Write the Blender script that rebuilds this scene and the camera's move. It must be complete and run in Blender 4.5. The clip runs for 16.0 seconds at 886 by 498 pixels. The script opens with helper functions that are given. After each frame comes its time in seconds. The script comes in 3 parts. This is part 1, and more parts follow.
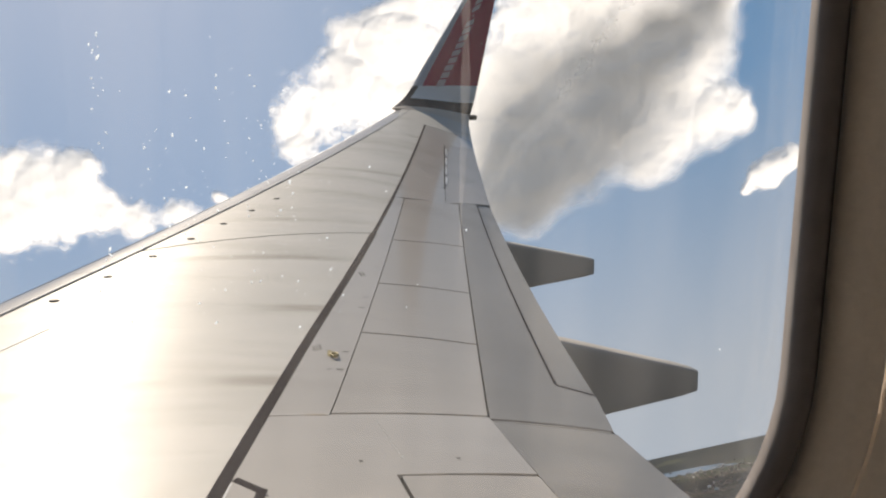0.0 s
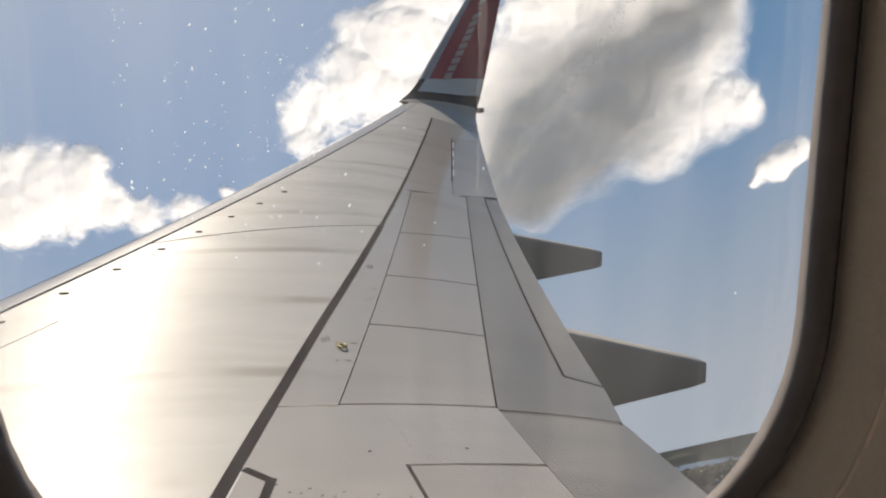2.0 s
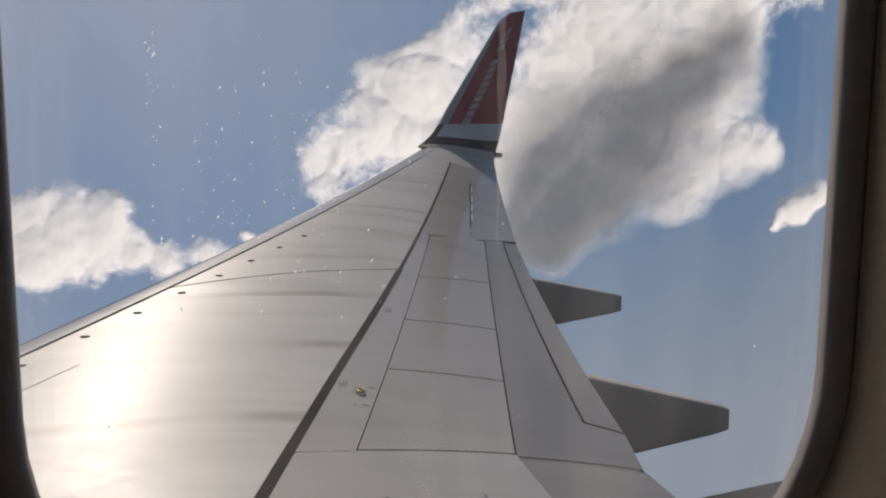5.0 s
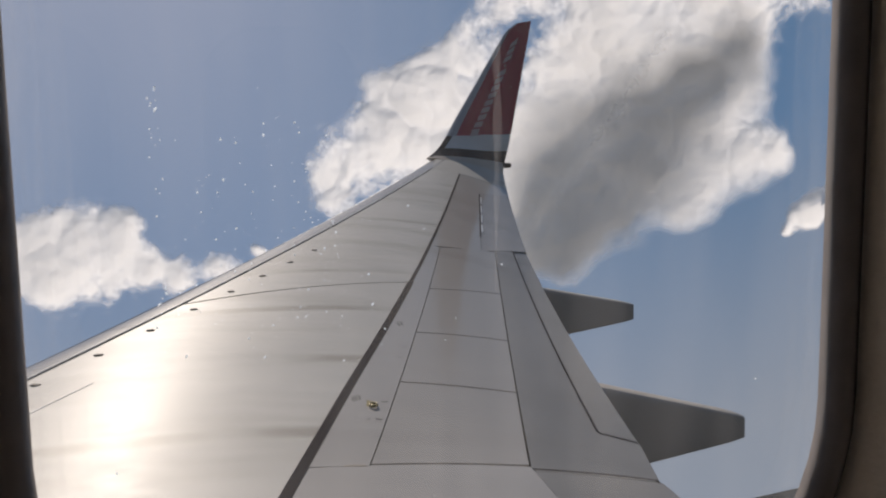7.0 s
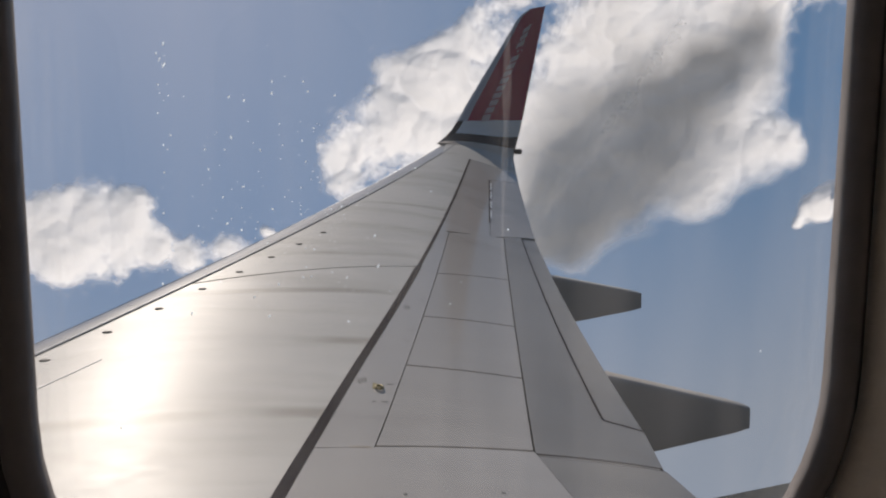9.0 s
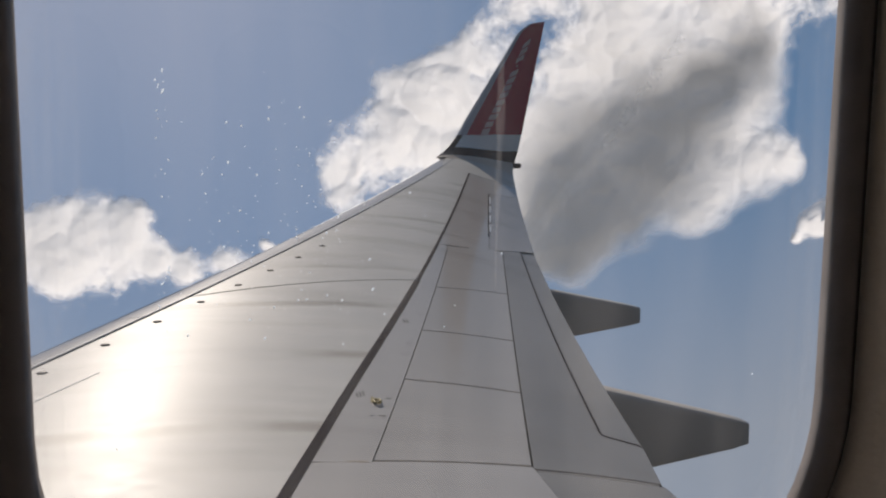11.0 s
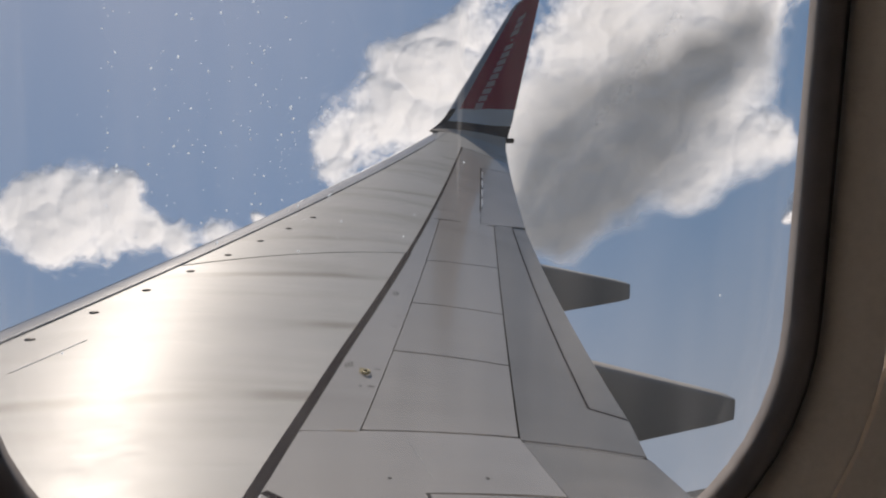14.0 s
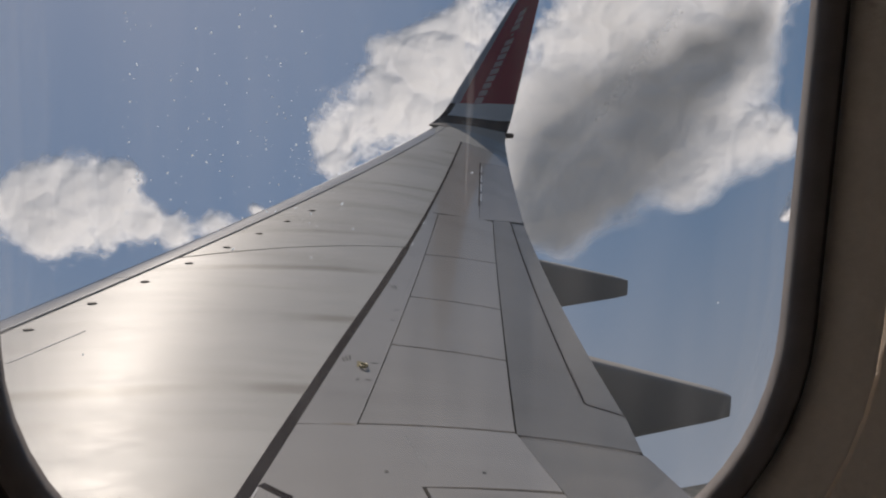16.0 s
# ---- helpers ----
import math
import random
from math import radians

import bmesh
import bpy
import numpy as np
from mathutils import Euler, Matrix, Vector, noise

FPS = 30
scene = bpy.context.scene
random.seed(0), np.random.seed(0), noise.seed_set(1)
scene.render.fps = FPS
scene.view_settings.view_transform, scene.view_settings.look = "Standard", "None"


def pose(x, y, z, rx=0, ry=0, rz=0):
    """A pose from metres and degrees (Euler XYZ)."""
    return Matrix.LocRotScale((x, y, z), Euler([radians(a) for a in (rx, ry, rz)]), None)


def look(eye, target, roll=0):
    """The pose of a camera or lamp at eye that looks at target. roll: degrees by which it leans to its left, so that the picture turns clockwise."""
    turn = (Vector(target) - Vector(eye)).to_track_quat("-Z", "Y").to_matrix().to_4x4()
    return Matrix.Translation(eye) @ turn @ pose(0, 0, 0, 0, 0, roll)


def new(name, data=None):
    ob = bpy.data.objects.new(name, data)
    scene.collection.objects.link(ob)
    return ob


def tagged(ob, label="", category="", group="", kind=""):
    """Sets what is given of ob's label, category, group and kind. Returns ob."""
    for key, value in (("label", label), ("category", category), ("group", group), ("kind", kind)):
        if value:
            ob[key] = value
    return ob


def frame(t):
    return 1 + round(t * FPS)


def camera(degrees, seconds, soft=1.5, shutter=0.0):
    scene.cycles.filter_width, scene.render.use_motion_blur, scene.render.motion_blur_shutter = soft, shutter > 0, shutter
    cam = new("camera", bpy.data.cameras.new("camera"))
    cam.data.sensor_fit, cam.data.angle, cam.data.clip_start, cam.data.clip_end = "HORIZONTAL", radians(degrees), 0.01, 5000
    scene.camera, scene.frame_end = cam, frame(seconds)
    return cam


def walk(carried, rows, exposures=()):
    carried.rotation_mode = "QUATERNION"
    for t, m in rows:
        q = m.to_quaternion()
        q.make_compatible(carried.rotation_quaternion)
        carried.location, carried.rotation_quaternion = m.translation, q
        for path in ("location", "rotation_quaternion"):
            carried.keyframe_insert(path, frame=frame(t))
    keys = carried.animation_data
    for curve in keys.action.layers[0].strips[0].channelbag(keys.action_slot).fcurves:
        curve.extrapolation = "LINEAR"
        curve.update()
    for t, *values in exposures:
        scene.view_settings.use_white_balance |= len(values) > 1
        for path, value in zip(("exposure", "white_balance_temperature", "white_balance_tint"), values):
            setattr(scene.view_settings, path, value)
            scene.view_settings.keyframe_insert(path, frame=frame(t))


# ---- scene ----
cam = camera(57.0, 16.0, soft=2.1)

# The aircraft's own axes: x aft, y outboard to starboard, z up. It climbs and banks, so world-up is a slanted line aboard.
ATTITUDE = Vector((-0.141, 0.379, 0.914)).rotation_difference(Vector((0, 0, 1))).to_matrix().to_4x4()
# seconds, x, y, z, yaw, pitch, roll aboard
PATH = [
    (0.0, 5.3991, 1.4353, 1.7519, -15.369, -8.120, -0.294),
    (0.5, 5.3936, 1.4353, 1.7498, -15.128, -8.104, 0.275),
    (1.0, 5.3948, 1.4311, 1.7339, -15.743, -9.408, -0.373),
    (1.5, 5.3925, 1.4309, 1.7320, -15.377, -9.193, -0.385),
    (2.0, 5.3952, 1.4324, 1.7355, -14.891, -8.537, -0.071),
    (2.5, 5.3933, 1.4417, 1.7394, -13.929, -7.869, 0.375),
    (3.0, 5.3888, 1.4346, 1.7419, -13.492, -6.852, 0.693),
    (3.5, 5.3953, 1.4247, 1.7546, -13.612, -5.935, -0.090),
    (4.0, 5.3880, 1.4230, 1.7230, -13.720, -5.540, -0.214),
    (4.2, 5.3895, 1.4251, 1.7255, -13.890, -5.516, -0.715),
    (6.5, 5.3951, 1.4260, 1.7501, -12.825, -5.001, 2.033),
    (7.0, 5.3964, 1.4251, 1.7490, -12.949, -4.696, 1.181),
    (7.5, 5.3950, 1.4291, 1.7409, -12.710, -4.632, 0.686),
    (8.0, 5.3959, 1.4275, 1.7481, -12.553, -5.263, 0.487),
    (8.5, 5.3918, 1.4231, 1.7440, -12.357, -5.611, 0.267),
    (9.0, 5.3970, 1.4247, 1.7423, -12.238, -5.711, 0.087),
    (11.3, 5.3981, 1.4221, 1.7466, -12.283, -4.713, -0.156),
    (11.5, 5.3981, 1.4241, 1.7475, -12.301, -5.111, 0.047),
    (12.0, 5.3941, 1.4205, 1.7421, -12.106, -6.540, -0.168),
    (12.5, 5.3942, 1.4195, 1.7291, -12.014, -7.625, -0.977),
    (13.0, 5.3966, 1.4192, 1.7280, -11.927, -7.570, -0.294),
    (13.5, 5.3972, 1.4185, 1.7310, -12.038, -6.871, -0.023),
    (14.0, 5.4088, 1.4248, 1.7248, -12.762, -6.491, -1.023),
    (14.5, 5.4034, 1.4220, 1.7235, -12.644, -6.921, -1.651),
    (15.0, 5.4001, 1.4210, 1.7146, -12.528, -7.914, -1.718),
    (15.5, 5.4031, 1.4200, 1.7175, -12.556, -7.585, -1.459),
    (16.0, 5.4040, 1.4181, 1.7298, -12.822, -6.903, -1.612),
]
EXPOSURE = [(0.0, 0.47, 7260, 13), (1.5, 0.41, 7210, 13), (2.0, 0.31, 7110, 13), (3.0, 0.23, 7010, 13), (3.5, 0.03, 6890, 15), (4.0, -0.15, 6840, 16), (6.5, -0.23, 6790, 16),
            (9.0, -0.18, 6690, 15), (11.5, -0.17, 6690, 15), (13.0, -0.1, 6740, 15), (14.0, -0.18, 6690, 15), (14.5, -0.13, 6690, 15), (16.0, -0.51, 6640, 15)]
walk(cam, [(t, ATTITUDE @ pose(x, y, z, 90 + pitch, roll, yaw)) for t, x, y, z, yaw, pitch, roll in PATH], EXPOSURE)

# ---- light ----
SUN_ABOARD = Vector((-0.135, 0.80, 0.60)).normalized()
SUN = (ATTITUDE.to_3x3() @ SUN_ABOARD).normalized()
world = bpy.data.worlds.new("sky")
scene.world = world
world.use_nodes = True
wn, wl = world.node_tree.nodes, world.node_tree.links
wn.clear()
sky = wn.new("ShaderNodeTexSky")
sky.sky_type, sky.sun_disc = "NISHITA", False
sky.sun_elevation, sky.sun_rotation = math.asin(SUN.z), math.atan2(SUN.x, SUN.y)
sky.altitude, sky.air_density, sky.dust_density, sky.ozone_density = 900, 1.0, 0.7, 1.0
coords = wn.new("ShaderNodeTexCoord")
split, join = wn.new("ShaderNodeSeparateXYZ"), wn.new("ShaderNodeCombineXYZ")
low = wn.new("ShaderNodeMapRange")
for key, value in (("From Min", -0.10), ("From Max", 0.60), ("To Min", 0.56), ("To Max", 0.77)):
    low.inputs[key].default_value = value
low.clamp = False
high = wn.new("ShaderNodeMath")
high.operation, high.inputs[1].default_value = "MAXIMUM", 0.56
tone = wn.new("ShaderNodeHueSaturation")
tone.inputs["Hue"].default_value = 0.484
back = wn.new("ShaderNodeBackground")
back.inputs["Strength"].default_value = 0.089
out = wn.new("ShaderNodeOutputWorld")
wl.new(coords.outputs["Generated"], split.inputs[0])
wl.new(split.outputs[0], join.inputs[0])
wl.new(split.outputs[1], join.inputs[1])
wl.new(split.outputs[2], low.inputs["Value"])
wl.new(low.outputs[0], high.inputs[0])
wl.new(high.outputs[0], join.inputs[2])
wl.new(join.outputs[0], sky.inputs[0])
wl.new(sky.outputs[0], tone.inputs["Color"])
pale = wn.new("ShaderNodeMapRange")  # paler towards the horizon
for key, value in (("From Min", -0.02), ("From Max", 0.30), ("To Min", 0.52), ("To Max", 1.24)):
    pale.inputs[key].default_value = value
wl.new(split.outputs[2], pale.inputs["Value"])
veil = wn.new("ShaderNodeMapRange")  # and paler again high overhead, out of view, so shaded paint turns less blue
for key, value in (("From Min", 0.58), ("From Max", 0.80), ("To Min", 1.0), ("To Max", 0.55)):
    veil.inputs[key].default_value = value
both_ways = wn.new("ShaderNodeMath")
both_ways.operation = "MULTIPLY"
wl.new(split.outputs[2], veil.inputs["Value"])
wl.new(pale.outputs[0], both_ways.inputs[0])
wl.new(veil.outputs[0], both_ways.inputs[1])
wl.new(both_ways.outputs[0], tone.inputs["Saturation"])
wl.new(tone.outputs[0], back.inputs["Color"])
wl.new(back.outputs[0], out.inputs["Surface"])

lamp = bpy.data.lights.new("sun", "SUN")
lamp.energy, lamp.angle, lamp.color = 3.7, radians(0.6), (1.0, 0.905, 0.785)
sun = new("sun", lamp)
sun.matrix_world = look(SUN * 50, (0, 0, 0))


# ---- materials ----
def nodes_of(name):
    m = bpy.data.materials.new(name)
    m.use_nodes = True
    return m, m.node_tree.nodes, m.node_tree.links, m.node_tree.nodes["Principled BSDF"]


def noise_node(n, l, scale, detail=5, rough=0.55, stretch=(1, 1, 1), coord="Object", turn=0):
    tc, mp, tx = n.new("ShaderNodeTexCoord"), n.new("ShaderNodeMapping"), n.new("ShaderNodeTexNoise")
    mp.inputs["Scale"].default_value, mp.inputs["Rotation"].default_value = stretch, (0, 0, radians(turn))
    tx.inputs["Scale"].default_value, tx.inputs["Detail"].default_value, tx.inputs["Roughness"].default_value = scale, detail, rough
    l.new(tc.outputs[coord], mp.inputs[0])
    l.new(mp.outputs[0], tx.inputs["Vector"])
    return tx.outputs["Fac"]


def ramp(n, l, source, stops):
    r = n.new("ShaderNodeValToRGB")
    while len(r.color_ramp.elements) < len(stops):
        r.color_ramp.elements.new(0.5)
    for e, (at, c) in zip(r.color_ramp.elements, stops):
        e.position, e.color = at, (*c, 1) if len(c) == 3 else c
    l.new(source, r.inputs[0])
    return r.outputs[0]


def mix(n, l, kind, fac, a, b):
    m = n.new("ShaderNodeMix")
    m.data_type, m.blend_type = "RGBA", kind
    for socket, value in ((m.inputs[0], fac), (m.inputs[6], a), (m.inputs[7], b)):
        if isinstance(value, (int, float)):
            socket.default_value = value
        elif isinstance(value, tuple):
            socket.default_value = (*value, 1)
        else:
            l.new(value, socket)
    return m.outputs[2]


def grey(v):
    return (v, v, v)


def paint(name, colour, rough=0.5, coat=0.15, streak=0.4, dirt=(0.52, 0.50, 0.46), bump=0.25, spec=0.05, ribs=0.0, coat_rough=0.16):
    """Aircraft paint: a base colour with fine mottle, broad chordwise smears of dirt, partly bands of reflected light
    put into the colour, and a faintly uneven skin.
    """
    m, n, l, b = nodes_of(name)

    def times(a, k):
        q = n.new("ShaderNodeMath")
        q.operation, q.inputs[1].default_value = "MULTIPLY", k
        l.new(a, q.inputs[0])
        return q.outputs[0]
    smears = ramp(n, l, noise_node(n, l, 1.0, 5, 0.55, (0.22, 1.9, 1.0)), [(0.50, grey(0)), (0.72, grey(1))])
    streaks = ramp(n, l, noise_node(n, l, 1.0, 6, 0.6, (0.5, 9.0, 1.0)), [(0.45, grey(0)), (0.8, grey(1))])
    spots = ramp(n, l, noise_node(n, l, 2.3, 8, 0.65), [(0.4, grey(0.0)), (0.8, grey(1.0))])
    darkened = tuple(x * y for x, y in zip(colour, dirt))
    c = mix(n, l, "MIX", times(smears, streak), colour, darkened)
    c = mix(n, l, "MIX", times(streaks, streak * 0.45), c, darkened)
    c = mix(n, l, "MIX", times(spots, 0.22), c, tuple(x * 0.6 for x in colour))
    if ribs:  # cloudy askew patches: smears and mottled sky reflections put into the colour
        wipe = ramp(n, l, noise_node(n, l, 1.0, 6, 0.62, (0.9, 3.2, 1.0), turn=33), [(0.42, grey(0)), (0.70, grey(1))])
        c = mix(n, l, "MIX", times(wipe, 0.26), c, tuple(x * y for x, y in zip(colour, (0.66, 0.69, 0.71))))
        tc, wv = n.new("ShaderNodeTexCoord"), n.new("ShaderNodeTexWave")
        wv.wave_type, wv.bands_direction = "BANDS", "Y"
        wv.inputs["Scale"].default_value, wv.inputs["Distortion"].default_value = 0.27, 1.6
        wv.inputs["Detail"].default_value, wv.inputs["Detail Scale"].default_value = 2, 0.6
        tilt = n.new("ShaderNodeMapping")
        tilt.inputs["Rotation"].default_value = (0, 0, radians(-7))
        l.new(tc.outputs["Object"], tilt.inputs[0])
        l.new(tilt.outputs[0], wv.inputs["Vector"])
        line = ramp(n, l, wv.outputs["Fac"], [(0.94, grey(0)), (0.999, grey(1))])
        gaps = ramp(n, l, noise_node(n, l, 0.9, 3, 0.5), [(0.42, grey(0)), (0.62, grey(1))])
        both = mix(n, l, "MULTIPLY", 1.0, line, gaps)
        # the dents along the ribs also get their shadow lines painted in
        c = mix(n, l, "MIX", times(both, ribs), c, darkened)
    l.new(c, b.inputs["Base Color"])
    rr = ramp(n, l, noise_node(n, l, 1.0, 3, 0.5, (0.3, 2.0, 1.0)), [(0.3, grey(rough * 0.9)), (0.75, grey(min(1, rough * 1.2)))])
    l.new(rr, b.inputs["Roughness"])
    b.inputs["Specular IOR Level"].default_value = spec
    b.inputs["Coat Weight"].default_value = coat
    haze = mix(n, l, "MIX", 0.5, noise_node(n, l, 1.0, 6, 0.6, (0.8, 2.6, 1.0)), noise_node(n, l, 7.0, 4, 0.6, (1.0, 1.6, 1.0)))
    l.new(ramp(n, l, haze, [(0.34, grey(coat_rough * 0.88)), (0.66, grey(min(1, coat_rough * 1.22)))]), b.inputs["Coat Roughness"])
    bp = n.new("ShaderNodeBump")
    bp.inputs["Strength"].default_value, bp.inputs["Distance"].default_value = bump, 0.01
    l.new(noise_node(n, l, 1.3, 3, 0.5, (0.35, 2.2, 1.0)), bp.inputs["Height"])
    if ribs:
        dent = n.new("ShaderNodeBump")
        dent.invert = True
        dent.inputs["Strength"].default_value, dent.inputs["Distance"].default_value = 0.30, 0.007
        l.new(line, dent.inputs["Height"])
        l.new(bp.outputs[0], dent.inputs["Normal"])
        wave = n.new("ShaderNodeBump")
        wave.inputs["Strength"].default_value, wave.inputs["Distance"].default_value = 0.6, 0.005
        l.new(noise_node(n, l, 1.0, 3, 0.5, (0.45, 6.5, 1.0)), wave.inputs["Height"])
        l.new(dent.outputs[0], wave.inputs["Normal"])
        bp = wave
    l.new(bp.outputs[0], b.inputs["Normal"])
    return m


def plain(name, colour, rough=0.5, metal=0.0, vary=0.25, scale=40, bump=0.1, spec=0.5):
    m, n, l, b = nodes_of(name)
    f = noise_node(n, l, scale, 6, 0.6)
    lowc = tuple(x * (1 - vary) for x in colour)
    l.new(ramp(n, l, f, [(0.3, lowc), (0.7, colour)]), b.inputs["Base Color"])
    b.inputs["Roughness"].default_value, b.inputs["Metallic"].default_value = rough, metal
    b.inputs["Specular IOR Level"].default_value = spec
    bp = n.new("ShaderNodeBump")
    bp.inputs["Strength"].default_value, bp.inputs["Distance"].default_value = bump, 0.002
    l.new(f, bp.inputs["Height"])
    l.new(bp.outputs[0], b.inputs["Normal"])
    return m


SKIN = paint("wing paint", (0.495, 0.488, 0.472), coat=0.32, streak=0.6, ribs=0.85, coat_rough=0.35, spec=0.06)
STRIP = paint("rear strip paint", (0.38, 0.365, 0.35), coat=0.7, bump=0.08, coat_rough=0.11)
SPOILER = paint("spoiler paint", (0.36, 0.345, 0.33), coat=0.55, streak=0.3, bump=0.08, coat_rough=0.12)
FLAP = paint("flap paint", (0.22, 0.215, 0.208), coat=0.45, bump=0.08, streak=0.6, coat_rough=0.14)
SLAT = paint("leading edge paint", (0.32, 0.322, 0.335), 0.4, coat=0.5, coat_rough=0.12)
NOSE = plain("polished leading edge metal", (0.50, 0.51, 0.54), 0.36, 1.0, 0.15, 6, 0.05)
FAIR = paint("fairing paint", (0.42, 0.39, 0.36), coat=0.2, coat_rough=0.25)
FOOT = paint("winglet foot paint", (0.55, 0.485, 0.43), coat=0.1, coat_rough=0.25)
AILERON = paint("aileron paint", (0.33, 0.312, 0.298), coat=0.55, bump=0.08, streak=0.5, coat_rough=0.12)
EDGE = plain("pale grey edge", (0.42, 0.42, 0.46), 0.35, 0.15, 0.15, 20)
GAP = plain("dark gap", (0.02, 0.02, 0.02), 0.8, spec=0.05)
SEAL = plain("dark sealant", (0.019, 0.015, 0.021), 0.8, 0, 0.35, 25, spec=0.06)
RED = paint("red winglet paint", (0.36, 0.020, 0.055), 0.4, 0.5, 0.1)
WHITE = paint("white winglet paint", (0.72, 0.72, 0.72), 0.4, 0.4, 0.1)
NAVY = paint("navy winglet paint", (0.026, 0.026, 0.033), 0.4, 0.4, 0.1)
LETTER = plain("pale lettering", (0.62, 0.47, 0.47), 0.5)
BRASS = plain("gold anodised metal", (0.27, 0.22, 0.085), 0.5, 0.15)
MARK = plain("dark stencil ink", (0.06, 0.06, 0.065), 0.6)
PUCK = plain("dark fastener", (0.07, 0.065, 0.06), 0.55, 0.2)
RUBBER = plain("grey window seal", (0.21, 0.19, 0.184), 0.55, 0, 0.2, 60, 0.15, 0.2)
GROOVE = plain("dark groove", (0.09, 0.08, 0.074), 0.7)
PANEL = plain("beige cabin plastic", (0.86, 0.79, 0.71), 0.5, 0, 0.08, 300, 0.25)
CARPET = plain("cabin floor", (0.66, 0.63, 0.60), 0.95, 0, 0.4, 200, 0.4)


# ---- helpers of this scene ----
ABOARD = []


def link(name, bm, material, smooth=True):
    me = bpy.data.meshes.new(name)
    bmesh.ops.recalc_face_normals(bm, faces=bm.faces)
    bm.to_mesh(me)
    bm.free()
    me.materials.append(material)
    me.shade_smooth() if smooth else me.shade_flat()
    return new(name, me)


def part(name, bm, material, parent, label="", smooth=True):
    ob = link(name, bm, material, smooth)
    ob.parent = parent
    if label:
        tagged(ob, label)
    return ob


def thing(name, label, category, group="", kind=""):
    ob = new(name)
    ob.empty_display_size = 0.2
    ABOARD.append(ob)
    return tagged(ob, label, category, group, kind)


def sheet(fn, nu, nv, thick, down=None):
    """A slab over the unit square: fn(u, v) gives its top, thick its depth along down (straight down by default)."""
    bm = bmesh.new()
    down = down or (lambda u, v: Vector((0, 0, -1)))
    top = [[bm.verts.new(fn(i / nu, j / nv)) for j in range(nv + 1)] for i in range(nu + 1)]
    bot = [[bm.verts.new(top[i][j].co + thick * down(i / nu, j / nv)) for j in range(nv + 1)] for i in range(nu + 1)]
    for i in range(nu):
        for j in range(nv):
            bm.faces.new((top[i][j], top[i + 1][j], top[i + 1][j + 1], top[i][j + 1]))
            bm.faces.new((bot[i][j], bot[i][j + 1], bot[i + 1][j + 1], bot[i + 1][j]))
    rim = [(i, 0) for i in range(nu)] + [(nu, j) for j in range(nv)] + [(i, nv) for i in range(nu, 0, -1)] + [(0, j) for j in range(nv, 0, -1)]
    for (a, b), (c, d) in zip(rim, rim[1:] + rim[:1]):
        bm.faces.new((top[a][b], bot[a][b], bot[c][d], top[c][d]))
    bmesh.ops.recalc_face_normals(bm, faces=bm.faces)
    bm.normal_update()
    sharp = [e for e in bm.edges if len(e.link_faces) == 2 and e.calc_face_angle(0) > 0.6]
    for e in sharp:
        e.smooth = False
    return bm


def box(x0, x1, y0, y1, z0, z1, bevel=0.0):
    bm = bmesh.new()
    bmesh.ops.create_cube(bm, size=1)
    for v in bm.verts:
        v.co = Vector((x0 + (v.co.x + 0.5) * (x1 - x0), y0 + (v.co.y + 0.5) * (y1 - y0), z0 + (v.co.z + 0.5) * (z1 - z0)))
    if bevel:
        bmesh.ops.bevel(bm, geom=bm.edges, offset=bevel, segments=2, affect="EDGES")
    return bm


# ---- the wing's upper surface ----
def lead(y):
    return 0.523 * y


def trail(y):
    return 6.7457 + 0.14658 * y + 0.003274 * y * y if y > 5.75 else 7.695


def lead_z(y):
    return 0.003743 * y * y + 0.08713 * y - 0.2637


def trail_z(y):
    return 0.01068 * y * y - 0.06044 * y - 0.0461


def top_z(x, y):
    chord = trail(y) - lead(y)
    s = (x - lead(y)) / chord
    return lead_z(y) + (trail_z(y) - lead_z(y)) * s + 0.2 * chord * s * (1 - s)


def patch(a, b, c, d, lift=0.0, thick=0.03, step=0.22):
    """A panel on the wing between plan corners a (front inner), b (rear inner), c (rear outer), d (front outer)."""
    a, b, c, d = (Vector(p) for p in (a, b, c, d))
    nu = max(2, round(max((b - a).length, (c - d).length) / step))
    nv = max(2, round(max((d - a).length, (c - b).length) / step))

    def fn(u, v):
        p = a.lerp(b, u).lerp(d.lerp(c, u), v)
        return Vector((p.x, p.y, top_z(p.x, p.y) + lift))
    return sheet(fn, nu, nv, thick)


def along(front, rear, y0, y1, d0=0.0, d1=0.0, lift=0.0, thick=0.03, ends=None):
    """A panel whose front and rear edges follow two plan curves; ends: the spanwise places of its rear corners."""
    r0, r1 = ends or (y0, y1)
    nv = max(3, round((y1 - y0) / 0.22))
    nu = max(2, round((rear(r0) - front(y0)) / 0.22))

    def fn(u, v):
        ya, yb = y0 + (y1 - y0) * v, r0 + (r1 - r0) * v
        x, y = (front(ya) + d0) * (1 - u) + (rear(yb) + d1) * u, ya * (1 - u) + yb * u
        return Vector((x, y, top_z(x, y) + lift))
    return sheet(fn, nu, nv, thick)


wing = thing("airplane_wing", "pale grey painted jet airliner wing with spoilers, flaps and winglet", "wing")

ROOT, TIP = 1.70, 16.5


